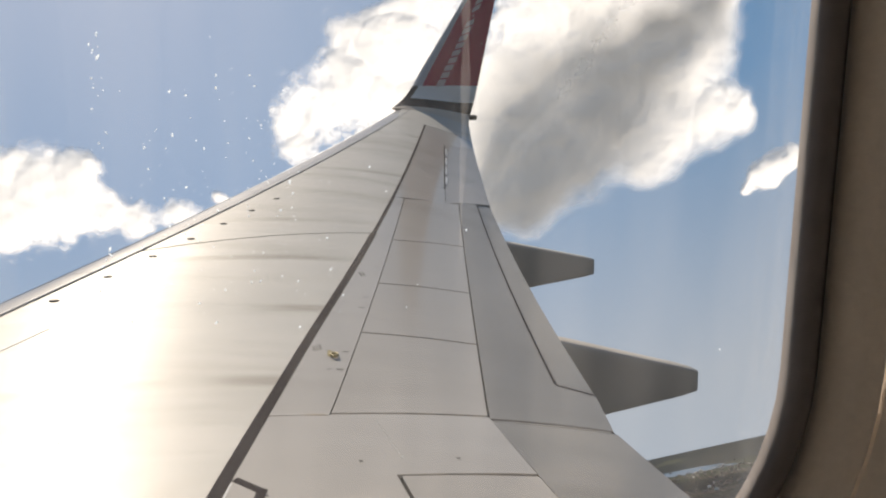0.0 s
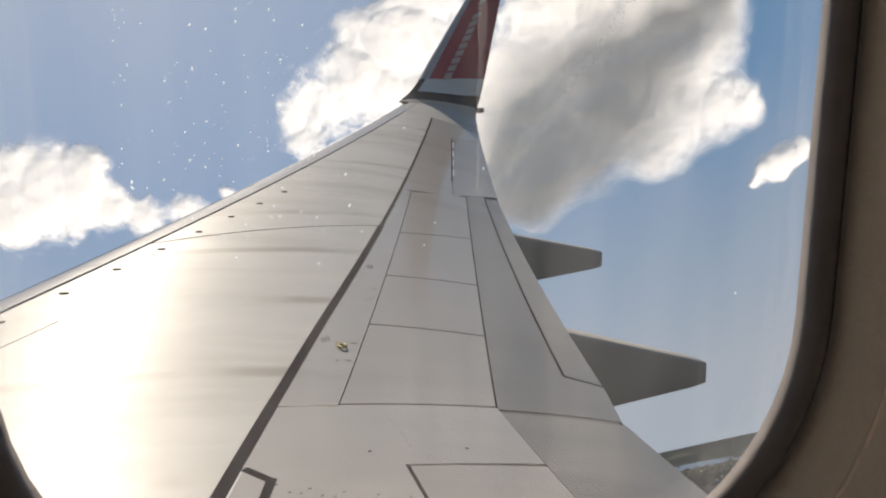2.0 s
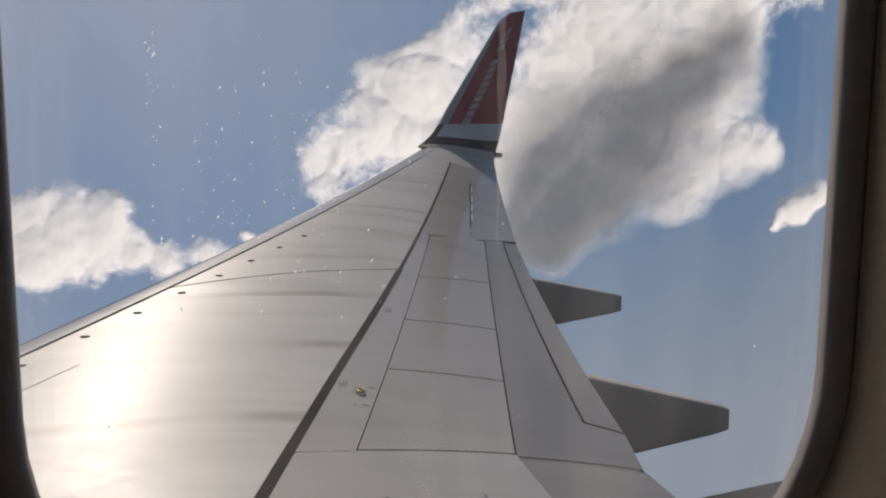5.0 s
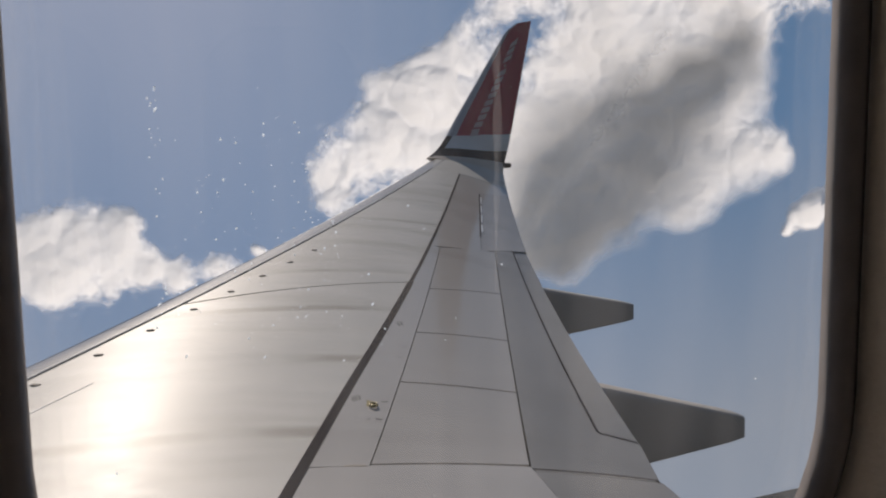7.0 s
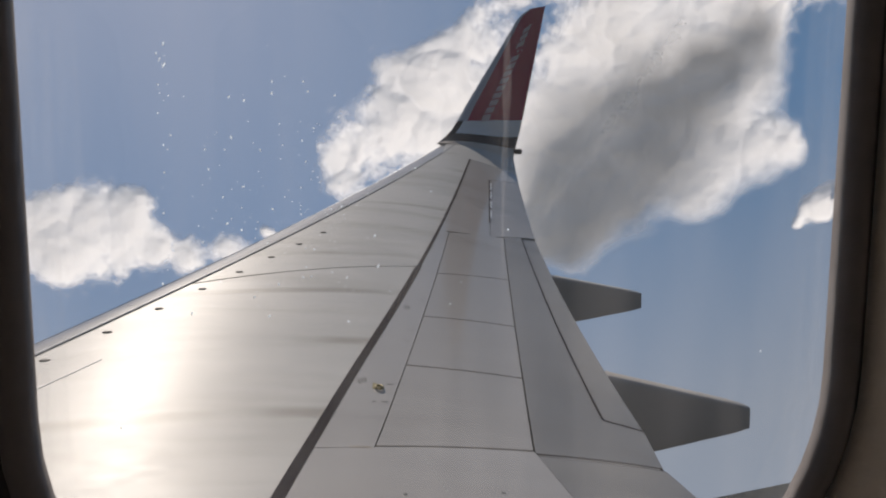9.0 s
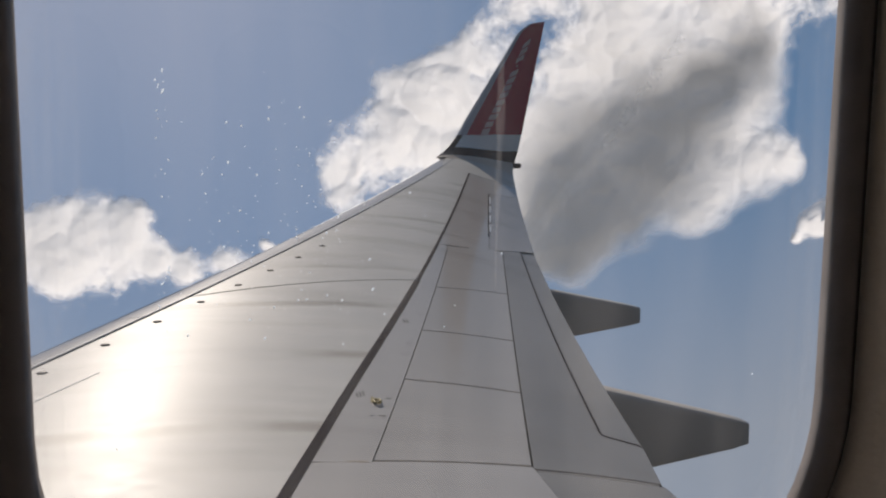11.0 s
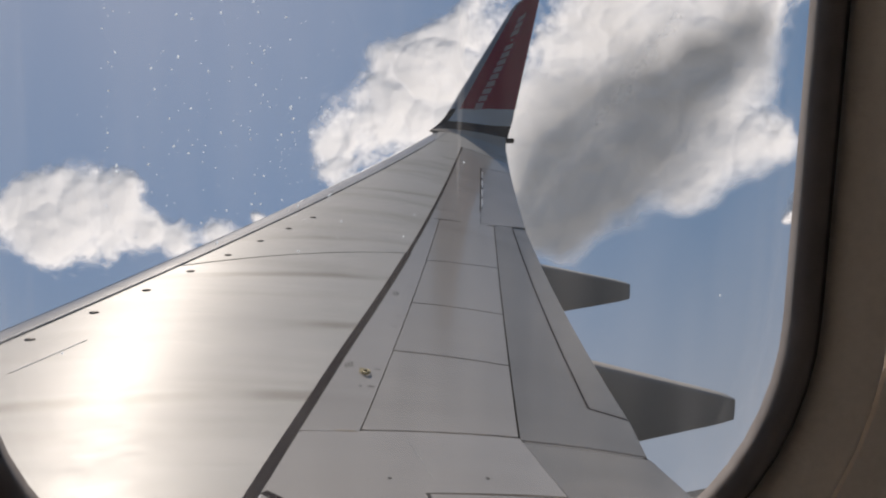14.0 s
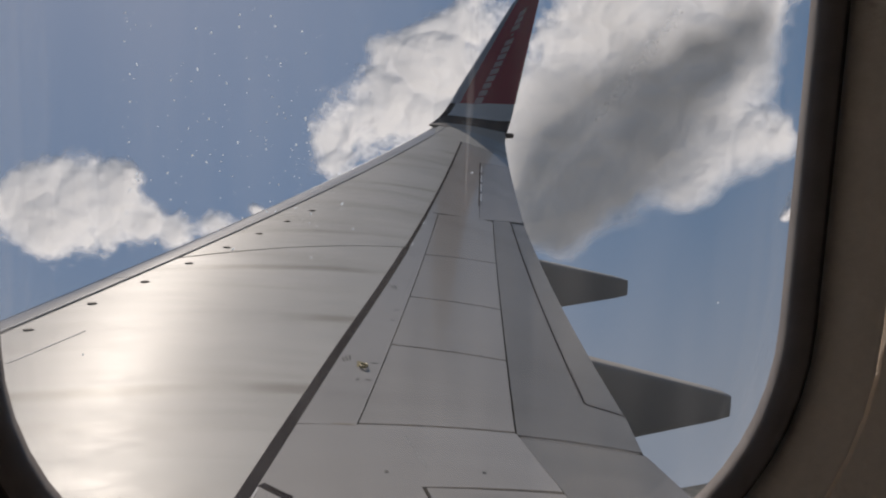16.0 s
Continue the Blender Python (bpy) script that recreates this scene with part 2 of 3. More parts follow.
def wing_body():
    """The closed core under the panels, dark where the gaps let it show."""
    bm = bmesh.new()
    ns, ny = 28, 46
    up, dn = [], []
    for j in range(ny + 1):
        y = ROOT + (TIP - 0.02 - ROOT) * j / ny
        ch = trail(y) - lead(y)
        row_u, row_d = [], []
        for i in range(ns + 1):
            s = 0.5 - 0.5 * math.cos(math.pi * i / ns)
            x = lead(y) + 0.10 + s * (ch - 0.13)
            z = top_z(x, y) - 0.035
            base = lead_z(y) + (trail_z(y) - lead_z(y)) * s
            under = base - 0.035 - 0.05 - ch * (0.16 * math.sqrt(s) * (1 - s) ** 1.2)
            row_u.append(bm.verts.new((x, y, z)))
            row_d.append(bm.verts.new((x, y, min(under, z - 0.02))))
        up.append(row_u)
        dn.append(row_d)
    for j in range(ny):
        for i in range(ns):
            bm.faces.new((up[j][i], up[j][i + 1], up[j + 1][i + 1], up[j + 1][i]))
            bm.faces.new((dn[j][i], dn[j + 1][i], dn[j + 1][i + 1], dn[j][i + 1])).material_index = 1
        bm.faces.new((up[j][0], up[j + 1][0], dn[j + 1][0], dn[j][0]))
        bm.faces.new((up[j][ns], dn[j][ns], dn[j + 1][ns], up[j + 1][ns]))
    for j in (0, ny):
        for i in range(ns):
            bm.faces.new((up[j][i], dn[j][i], dn[j][i + 1], up[j][i + 1]))
    return bm


part("wing_core", wing_body(), GAP, wing, "wing body, dark in the panel gaps, grey below").data.materials.append(FAIR)


def spar(y):
    return 3.70 + 0.3375 * y + 0.0116 * max(0.0, 7.2 - y) ** 2


def hinge(y):
    return 4.295 + 0.2955 * y


def flap_front(y):
    return 5.333 + 0.265 * y


def aft_flap_front(y):
    return 6.178 + 0.215 * y


def aileron_front(y):
    return 8.384 + 0.2745 * (y - 12.18)


G = 0.0035
SLAT_DEPTH = 0.285


def on(f, y, d=0.0):
    return (f(y) + d, y)


def slat_back(y):
    return lead(y) + SLAT_DEPTH


# forward skin, split at the oblique joint
part("wing_skin", along(slat_back, spar, ROOT, 8.535, 0.022, -0.030, ends=(ROOT, 9.41)), SKIN, wing, "pale grey wing skin with faint streaks of dirt and painted reflection")
part("wing_skin", patch((slat_back(8.575) + 0.022, 8.575), (6.89, 9.45), on(spar, 15.56, -0.016), on(slat_back, 15.56, 0.014)), SKIN, wing, "pale grey wing skin with faint streaks of dirt and painted reflection")
part("seal_strip", along(spar, spar, ROOT, 9.44, -0.031, 0.031, 0.0025, 0.010), SEAL, wing, "dark sealed joint along the rear spar")
part("seal_strip", patch(on(spar, 9.46, -0.020), on(spar, 9.46, 0.018), on(spar, 15.56, 0.014), on(spar, 15.56, -0.014), 0.0025, 0.010), SEAL, wing, "thin dark sealed joint")
part("tip_skin", patch(on(slat_back, 15.57, 0.02), on(trail, 15.57), on(trail, TIP), on(lead, TIP, 0.1)), SKIN, wing)


def slat(y0, y1):
    """A nose piece with a rounded front, open behind."""
    n, k = max(3, round((y1 - y0) / 0.4)), 12

    def fn(u, v):
        y = y0 + (y1 - y0) * u
        t = v * 1.35
        if t < 1:
            x = slat_back(y) - SLAT_DEPTH * math.sin(t * math.pi / 2) ** 1.0
            z = top_z(slat_back(y), y) + (lead_z(y) - 0.05 - top_z(slat_back(y), y)) * (1 - math.cos(t * math.pi / 2)) 
        else:
            x = lead(y) + (t - 1) * 0.4
            z = lead_z(y) - 0.05 - (t - 1) * 0.28
        return Vector((x, y, z + 0.002))
    return sheet(fn, n, k, 0.012, lambda u, v: Vector((0.3, 0, -0.95)))


def slat_nose(y0, y1):
    """The bare metal lip that wraps the front of a slat, a hair proud of it."""
    def fn(u, v):
        y = y0 + (y1 - y0) * u
        t = 0.70 + 0.32 * v
        x = slat_back(y) - SLAT_DEPTH * math.sin(min(t, 1.0) * math.pi / 2)
        z = top_z(slat_back(y), y) + (lead_z(y) - 0.05 - top_z(slat_back(y), y)) * (1 - math.cos(t * math.pi / 2))
        return Vector((x - 0.003, y, z + 0.006))
    return sheet(fn, max(3, round((y1 - y0) / 0.4)), 8, 0.004, lambda u, v: Vector((0.3, 0, -0.95)))


for y0, y1 in ((ROOT, 4.6), (5.3, 8.0), (8.01, 10.7), (10.71, 13.4), (13.41, 15.6)):
    part("slat_nose", slat_nose(y0, y1), NOSE, part("slat", slat(y0, y1), SLAT, wing, "pale grey leading edge slat"), "bright bare metal lip")
part("tip_nose", slat(15.61, TIP), SLAT, wing)
# rim highlight at the back of each slat, painted as a white strip
for y0, y1 in ((5.3, 8.0), (8.01, 10.7), (10.71, 13.4), (13.41, 15.6)):
    part("slat_highlight", patch(on(slat_back, y0, -0.020), on(slat_back, y0, -0.006), on(slat_back, y1, -0.006), on(slat_back, y1, -0.018), 0.008, 0.004), WHITE, wing, "white strip painted as the highlight on the slat rear edge")

part("slat_gap", patch(on(slat_back, ROOT, -0.004), on(slat_back, ROOT, 0.024), on(slat_back, 15.56, 0.018), on(slat_back, 15.56, -0.002), -0.004, 0.004), SEAL, wing, "dark slot behind the leading edge slats")

# rear strip in front of the spoilers
part("rear_strip", along(spar, hinge, 5.45, 11.04, 0.020, -G, 0.0012, ends=(5.475, 11.04)), STRIP, wing)
part("rear_strip", patch(on(spar, 11.045, 0.017), on(aileron_front, 11.30), on(aileron_front, 14.55), on(spar, 15.56, 0.016)), STRIP, wing)
# root panels
part("root_panel", patch(on(spar, 4.745, 0.028), (6.845, 4.945), (6.828, 5.622), on(spar, 5.44, 0.022)), STRIP, wing)
part("root_panel", along(spar, lambda y: 6.292 - 0.0516 * (y - ROOT), ROOT, 4.90, 0.028, 0.0, 0.0012, ends=(ROOT, 4.84)), STRIP, wing)
part("ground_spoiler", patch((6.304, ROOT), (6.95, ROOT), (6.845, 4.915), (6.150, 4.835)), SPOILER, wing, "closed inboard spoiler panel")
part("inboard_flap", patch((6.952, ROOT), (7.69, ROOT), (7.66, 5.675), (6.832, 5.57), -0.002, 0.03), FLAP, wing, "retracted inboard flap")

# four spoilers
ENDS = ((5.497, 5.635), (6.79, 6.86), (7.94, 8.11), (9.31, 9.64), (11.04, 11.46))
for (f0, r0), (f1, r1) in zip(ENDS, ENDS[1:]):
    part("spoiler", patch(on(hinge, f0 + 0.011, G), on(flap_front, r0 + 0.011, -G), on(flap_front, r1 - 0.011, -G), on(hinge, f1 - 0.011, G)), SPOILER, wing, "closed pale grey spoiler panel")

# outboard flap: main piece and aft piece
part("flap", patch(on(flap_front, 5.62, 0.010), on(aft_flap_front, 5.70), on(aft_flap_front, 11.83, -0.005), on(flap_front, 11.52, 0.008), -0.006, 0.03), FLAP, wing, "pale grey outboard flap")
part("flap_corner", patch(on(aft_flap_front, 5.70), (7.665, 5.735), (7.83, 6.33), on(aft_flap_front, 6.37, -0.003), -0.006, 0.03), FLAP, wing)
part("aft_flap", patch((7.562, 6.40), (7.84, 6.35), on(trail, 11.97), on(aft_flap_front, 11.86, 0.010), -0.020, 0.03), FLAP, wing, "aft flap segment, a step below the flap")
part("flap_gap", patch(on(aft_flap_front, 6.37, -0.004), on(aft_flap_front, 6.37, 0.016), on(aft_flap_front, 11.83, 0.012), on(aft_flap_front, 11.83, -0.006), -0.004, 0.004), SEAL, wing, "dark slot between flap and aft flap")
part("flap_gap", patch((7.545, 6.345), (7.825, 6.305), (7.828, 6.33), (7.548, 6.37), -0.004, 0.004), SEAL, wing)
part("flap_gap", patch(on(flap_front, 5.565), (7.66, 5.672), (7.665, 5.738), on(flap_front, 5.628, 0.01), -0.012, 0.004), GAP, wing, "dark slot between the flaps")
part("flap_end_rib", patch(on(flap_front, 5.592, 0.03), (7.63, 5.700), (7.63, 5.711), on(flap_front, 5.602, 0.03), -0.007, 0.005), STRIP, wing, "pale rib between the flap ends")
# aileron and its fixed neighbour
part("aileron", patch(on(aileron_front, 11.33, 0.006), on(trail, 12.02), on(trail, 15.00), on(aileron_front, 14.535, 0.006), -0.002, 0.03), AILERON, wing, "pale grey aileron")
part("tip_panel", patch(on(aileron_front, 14.544, 0.004), on(trail, 15.009), on(trail, 15.56), on(spar, 15.56, 0.017)), STRIP, wing)
part("aileron_gap", patch(on(aileron_front, 12.0, -0.012), on(aileron_front, 12.0, 0.006), on(aileron_front, 14.53, 0.006), on(aileron_front, 14.53, -0.014), 0.003, 0.004), SEAL, wing, "dark aileron hinge gap")
for k in range(4):
    y = 12.3 + k * 0.55
    x = aileron_front(y) - 0.008
    part("hinge_plate", patch((x + 0.016, y), (x + 0.042, y), (x + 0.042 + 0.102, y + 0.37), (x + 0.016 + 0.102, y + 0.37), 0.006, 0.005), WHITE, wing, "bright aileron hinge plate")

# the black walkway corner
for a, b, c, d in (((5.412, 4.778), (5.440, 4.806), (5.550, 4.694), (5.520, 4.666)), ((5.517, 4.715), (5.556, 4.700), (5.490, 4.435), (5.451, 4.445))):
    part("walkway_line", patch(a, b, c, d, 0.003, 0.003), SEAL, wing, "black painted walkway line")

part("seam_line", along(spar, spar, 4.1, 4.76, 0.033, 0.041, 0.003, 0.004), WHITE, wing, "thin white line beside the sealed joint")

# oval fasteners behind the leading edge
for i in range(8):
    y = 6.86 + i * 0.503
    x = 4.02 + 0.5625 * (y - 6.86)
    bm = bmesh.new()
    bmesh.ops.create_uvsphere(bm, u_segments=14, v_segments=8, radius=1)
    for v in bm.verts:
        v.co = Vector((x + v.co.x * 0.034, y + v.co.y * 0.022, top_z(x, y) + 0.002 + v.co.z * 0.010))
    part("fastener", bm, PUCK, wing, "dark oval fastener")


# tie-down ring and its marks
def ring(cx, cy, r, tube):
    bm = bmesh.new()
    n, k = 24, 8
    vs = [[bm.verts.new((cx + (r + tube * math.cos(b)) * math.cos(a) * 0.8, cy + (r + tube * math.cos(b)) * math.sin(a) * 1.25, top_z(cx, cy) + 0.012 + tube * math.sin(b)))
           for b in (2 * math.pi * j / k for j in range(k))] for a in (2 * math.pi * i / n for i in range(n))]
    for i in range(n):
        for j in range(k):
            bm.faces.new((vs[i][j], vs[(i + 1) % n][j], vs[(i + 1) % n][(j + 1) % k], vs[i][(j + 1) % k]))
    return bm


plate = part("ring_plate", patch((6.01, 6.32), (6.06, 6.30), (6.085, 6.37), (6.03, 6.42), 0.003, 0.003), BRASS, wing, "gold tie-down fitting")
part("tie_ring", ring(6.055, 6.325, 0.028, 0.009), BRASS, plate)


def wing_mark(x, y, w, h):
    part("stencil_mark", patch((x, y), (x + w, y), (x + w, y + h), (x, y + h), 0.002, 0.002, 0.1), MARK, wing)


for k in range(3):
    wing_mark(5.935 + k * 0.022, 6.38 + k * 0.02, 0.012, 0.08)
for x, y in ((6.115, 6.40), (6.038, 6.115), (5.985, 6.108), (6.37, 7.285), (6.445, 7.54), (6.69, 8.36), (6.88, 9.19), (6.02, 6.39)):
    wing_mark(x, y, 0.042 if x > 6.03 else 0.02, 0.016)
for y in (8.05, 10.2):
    for k in range(2):
        wing_mark(hinge(y) - 0.16 + k * 0.03, y + k * 0.02, 0.018, 0.10)
for x, y in ((5.98, 4.96), (6.47, 5.04)):
    wing_mark(x, y, 0.018, 0.018)


STAIN = plain("brown grime", (0.30, 0.26, 0.22), 0.7, 0, 0.5, 60)
part("grime_streak", patch((5.77, 5.468), (5.90, 5.472), (5.895, 5.492), (5.80, 5.486), 0.0015, 0.001, 0.05), STAIN, wing, "brown grime at a panel corner")


def dots(name, path, radius, material, label):
    """A row of flat rivet heads along a plan line."""
    bm = bmesh.new()
    for x, y in path:
        m = Matrix.Translation((x, y, top_z(x, y) + 0.0008)) @ Matrix.Diagonal((1, 1, 0.3, 1))
        bmesh.ops.create_icosphere(bm, subdivisions=1, radius=radius, matrix=m)
    tagged(part(name, bm, material, wing, label), kind="stuff")


dice = random.Random(12)
dots("rivet_row", [(5.55 + 0.045 * i + dice.uniform(-0.006, 0.006), 4.60 - 0.012 * i + 0.0003 * i * i + (0.05 if i % 3 == 0 else 0)) for i in range(26)], 0.008, MARK, "row of dark rivet heads")
dots("rivet_row", [(6.155 + 0.0045 * i, 5.41 - 0.042 * i) for i in range(10)], 0.006, WHITE, "row of pale rivet heads")
dots("rivet_row", [(hinge(y) - 0.03, y) for y in (5.7 + 0.19 * i + dice.uniform(-0.02, 0.02) for i in range(27))], 0.0045, MARK, "row of dark rivet heads")
part("seam_line", patch((4.05, 6.27), (4.06, 6.262), (4.37, 6.785), (4.36, 6.79), 0.003, 0.004), WHITE, wing, "bright edge of an access panel")


# ---- flap track fairings ----
def fairing(y, end, tip_top, tip_low, root_top, root_low, length):
    """A tapered canoe with a squared tail, under the flap."""
    bm = bmesh.new()
    n, k = 18, 40
    rows = []
    for i in range(n + 1):
        u = i / n
        x = end - length * (1 - u)
        hi = root_top + (tip_top - root_top) * u
        lo = root_low + (tip_low - root_low) * u ** 0.95
        nose = math.sqrt(max(0.0, 1 - max(0.0, 0.25 - u) ** 2 / 0.0625))
        wid = (0.18 * (1 - u) + 0.10 * u) * nose + 0.004
        mid, half = (hi + lo) / 2, max((hi - lo) / 2 * nose, 0.004)
        shrink = 0.90 if i == n else 1.0
        row = []
        for j in range(k):
            a = 2 * math.pi * j / k
            c, s = math.cos(a), math.sin(a)
            px = math.copysign(abs(c) ** 0.24, c) * wid * shrink
            pz = math.copysign(abs(s) ** 0.24, s) * half * shrink
            row.append(bm.verts.new((x + (0.012 if i == n else 0), y + px, mid + pz)))
        rows.append(row)
    for i in range(n):
        for j in range(k):
            bm.faces.new((rows[i][j], rows[i][(j + 1) % k], rows[i + 1][(j + 1) % k], rows[i + 1][j]))
    bm.faces.new(rows[0])
    bm.faces.new(rows[-1])
    return bm


part("flap_fairing", fairing(8.02, 9.66, -0.43, -0.655, 0.22, -1.0, 2.4), FAIR, wing, "tapered grey flap track fairing")
part("flap_fairing", fairing(11.27, 10.15, 0.115, -0.11, 0.62, -0.46, 2.4), FAIR, wing, "tapered grey flap track fairing")


# ---- winglet ----
def bez(p, t):
    a, b, c, d = (Vector(q) for q in p)
    s = 1 - t
    return a * s ** 3 + b * 3 * s * s * t + c * 3 * s * t * t + d * t ** 3


W_LE = ((8.55, TIP, lead_z(TIP)), (8.90, 16.95, 2.36), (9.05, 17.05, 2.58), (9.23, 17.12, 2.90))
W_TE = ((10.056, TIP, 1.866), (10.17, 16.95, 1.95), (10.23, 17.04, 2.05), (10.36, 17.10, 2.45))
W_LT, W_TT = Vector((10.56, 17.60, 4.90)), Vector((11.04, 17.62, 5.0))


def winglet_edge(curve, tip, v):
    """v below 0.25: the bend at the foot; above: the straight blade up to the tip."""
    if v < 0.25:
        return bez(curve, v * 4)
    return Vector(curve[3]).lerp(tip, (v - 0.25) / 0.75)


def winglet_at(s, v):
    le, te = winglet_edge(W_LE, W_LT, v), winglet_edge(W_TE, W_TT, v)
    if v > 0.93:
        le = le.lerp(te, 0.30 * ((v - 0.93) / 0.07) ** 2)
    return le.lerp(te, s)


def winglet_normal(s, v):
    e = 0.01
    a = winglet_at(min(s + e, 1), v) - winglet_at(max(s - e, 0), v)
    b = winglet_at(s, min(v + e, 1)) - winglet_at(s, max(v - e, 0))
    n = a.cross(b).normalized()
    return n if n.z > 0 or n.y < 0 else -n


def slant(base):
    """A level line across the blade, from v = base at the rear edge."""
    return lambda s: max(0.0, base - 0.14 * (1 - s))


def blade(s0, s1, v0, v1, nu=12, nv=16, lift=0.0, thin=False):
    """A piece of the winglet between two chord fractions and two heights, each a number or a function."""
    def value(f, at):
        return f(at) if callable(f) else f

    def half(s, v):
        return (0.11 * math.sqrt(max(s, 0.0)) * (1 - s) * (1.2 - 0.9 * v)) + 0.006

    def place_of(u, w):
        s = s0 + (s1 - s0) * u
        lo, hi = value(v0, s), value(v1, s)
        return s, lo + (hi - lo) * w

    def fn(u, w):
        s, v = place_of(u, w)
        return winglet_at(s, v) + winglet_normal(s, v) * (half(s, v) + lift)

    def down(u, w):
        s, v = place_of(u, w)
        return winglet_normal(s, v) * (-0.003 if thin else -2 * half(s, v))
    return sheet(fn, nu, nv, 1.0, down)


winglet = part("winglet", blade(0.13, 1.0, slant(0.315), 1.0), RED, wing, "dark red upswept winglet")
part("winglet_foot", blade(0.0, 1.0, 0.0, slant(0.150)), FOOT, winglet, "pale grey blended foot")
part("winglet_band", blade(0.0, 1.0, slant(0.150), slant(0.225)), NAVY, winglet, "navy blue band")
part("winglet_band", blade(0.08, 1.0, slant(0.225), slant(0.315)), WHITE, winglet, "white band")
part("winglet_edge", blade(0.0, 0.08, slant(0.225), slant(0.315), 3, 6), NAVY, winglet)
part("winglet_edge", blade(0.03, 0.13, slant(0.315), 1.0, 3, 20), EDGE, winglet, "pale grey leading edge")
part("winglet_edge", blade(0.0, 0.03, slant(0.315), 1.0, 2, 20), WHITE, winglet, "bright rounded leading edge")
part("tip_light", box(10.17, 10.36, 16.93, 17.06, 2.00, 2.10, 0.02), PUCK, winglet, "dark rear position light housing")
# thirteen pale bars in place of the operator's name
for k in range(13):
    u = k / 12
    sc, vc = 0.385 + 0.135 * u, 0.245 + 0.61 * u
    half_s, half_v = 0.056 + 0.036 * u, 0.019
    if k == 9:
        half_s, half_v = half_s * 0.3, 0.007
    part("lettering_bar", blade(sc - half_s, sc + half_s, (lambda s, c=sc, v=vc, h=half_v: v - h + 0.22 * (s - c)), (lambda s, c=sc, v=vc, h=half_v: v + h + 0.22 * (s - c)), 3, 2, 0.003, True), LETTER, winglet)

# ---- cabin wall with the window ----
WIN = Matrix.Translation((5.46, 1.666, 1.774)) @ pose(0, 0, 0, 1.6)
HALF_W, HALF_H, CORNER = 0.1283, 0.19, 0.086


def loop(off, depth, at=None, per=12):
    """Points of a rounded rectangle, off metres outside the glass edge, depth metres towards the cabin."""
    pts = []
    w, h, r = HALF_W + off, HALF_H + off, CORNER + off
    for cx, cz, a0 in ((w - r, h - r, 0), (-w + r, h - r, 90), (-w + r, -h + r, 180), (w - r, -h + r, 270)):
        for i in range(per + 1):
            a = radians(a0 + 90 * i / per)
            pts.append((at or WIN) @ Vector((cx + r * math.cos(a), -depth, cz + r * math.sin(a))))
    return pts


def frame_ring(profile):
    """A ring swept round the opening with a closed profile of (off, depth)."""
    bm = bmesh.new()
    rows = [[bm.verts.new(p) for p in loop(o, d)] for o, d in profile]
    n = len(rows[0])
    for a, b in zip(rows, rows[1:] + rows[:1]):
        for i in range(n):
            bm.faces.new((a[i], a[(i + 1) % n], b[(i + 1) % n], b[i]))
    return bm


window = thing("window_1", "airliner cabin window with scratched panes and grey seal", "window", kind="structure")
part("window_seal", frame_ring([(0.0, -0.004), (0.001, 0.001), (0.004, 0.0035), (0.0085, 0.0035), (0.0100, 0.0), (0.0100, -0.006)]), RUBBER, window, "soft grey rubber seal")
part("window_groove", frame_ring([(0.0102, -0.006), (0.0102, -0.003), (0.0150, -0.003), (0.0150, -0.006)]), GROOVE, window)
part("window_bezel", frame_ring([(0.0152, -0.006), (0.0152, 0.001), (0.017, 0.004), (0.022, 0.007), (0.031, 0.009), (0.0335, 0.008), (0.0340, -0.006)]), PANEL, window, "beige plastic window surround")


def pane_mesh(off, depth):
    bm = bmesh.new()
    a = [bm.verts.new(p) for p in loop(off, depth)]
    b = [bm.verts.new(p) for p in loop(off, depth - 0.004)]
    bm.faces.new(a)
    bm.faces.new(b)
    for i in range(len(a)):
        bm.faces.new((a[i], b[i], b[(i + 1) % len(a)], a[(i + 1) % len(a)]))
    return bm


def glass(name):
    m, n, l, b = nodes_of(name)
    n.remove(b)
    o = n["Material Output"]
    tr, gl, tl, m1, m2 = (n.new("ShaderNode" + k) for k in ("BsdfTransparent", "BsdfGlossy", "BsdfTranslucent", "MixShader", "MixShader"))
    tr.inputs[0].default_value = (0.97, 0.98, 0.98, 1)
    gl.inputs["Roughness"].default_value = 0.03
    tl.inputs[0].default_value = (0.9, 0.9, 0.9, 1)
    m1.inputs[0].default_value = 0.02
    smear = ramp(n, l, noise_node(n, l, 9.0, 4, 0.6, (6, 1, 0.8)), [(0.4, grey(0.007)), (0.75, grey(0.030))])
    l.new(smear, m2.inputs[0])
    l.new(tr.outputs[0], m1.inputs[1])
    l.new(gl.outputs[0], m1.inputs[2])
    l.new(m1.outputs[0], m2.inputs[1])
    l.new(tl.outputs[0], m2.inputs[2])
    l.new(m2.outputs[0], o.inputs[0])
    return m


pane = part("window_pane", pane_mesh(0.002, -0.0045), glass("scratched acrylic"), window, "scratched acrylic pane", smooth=False)
pane.visible_shadow = False


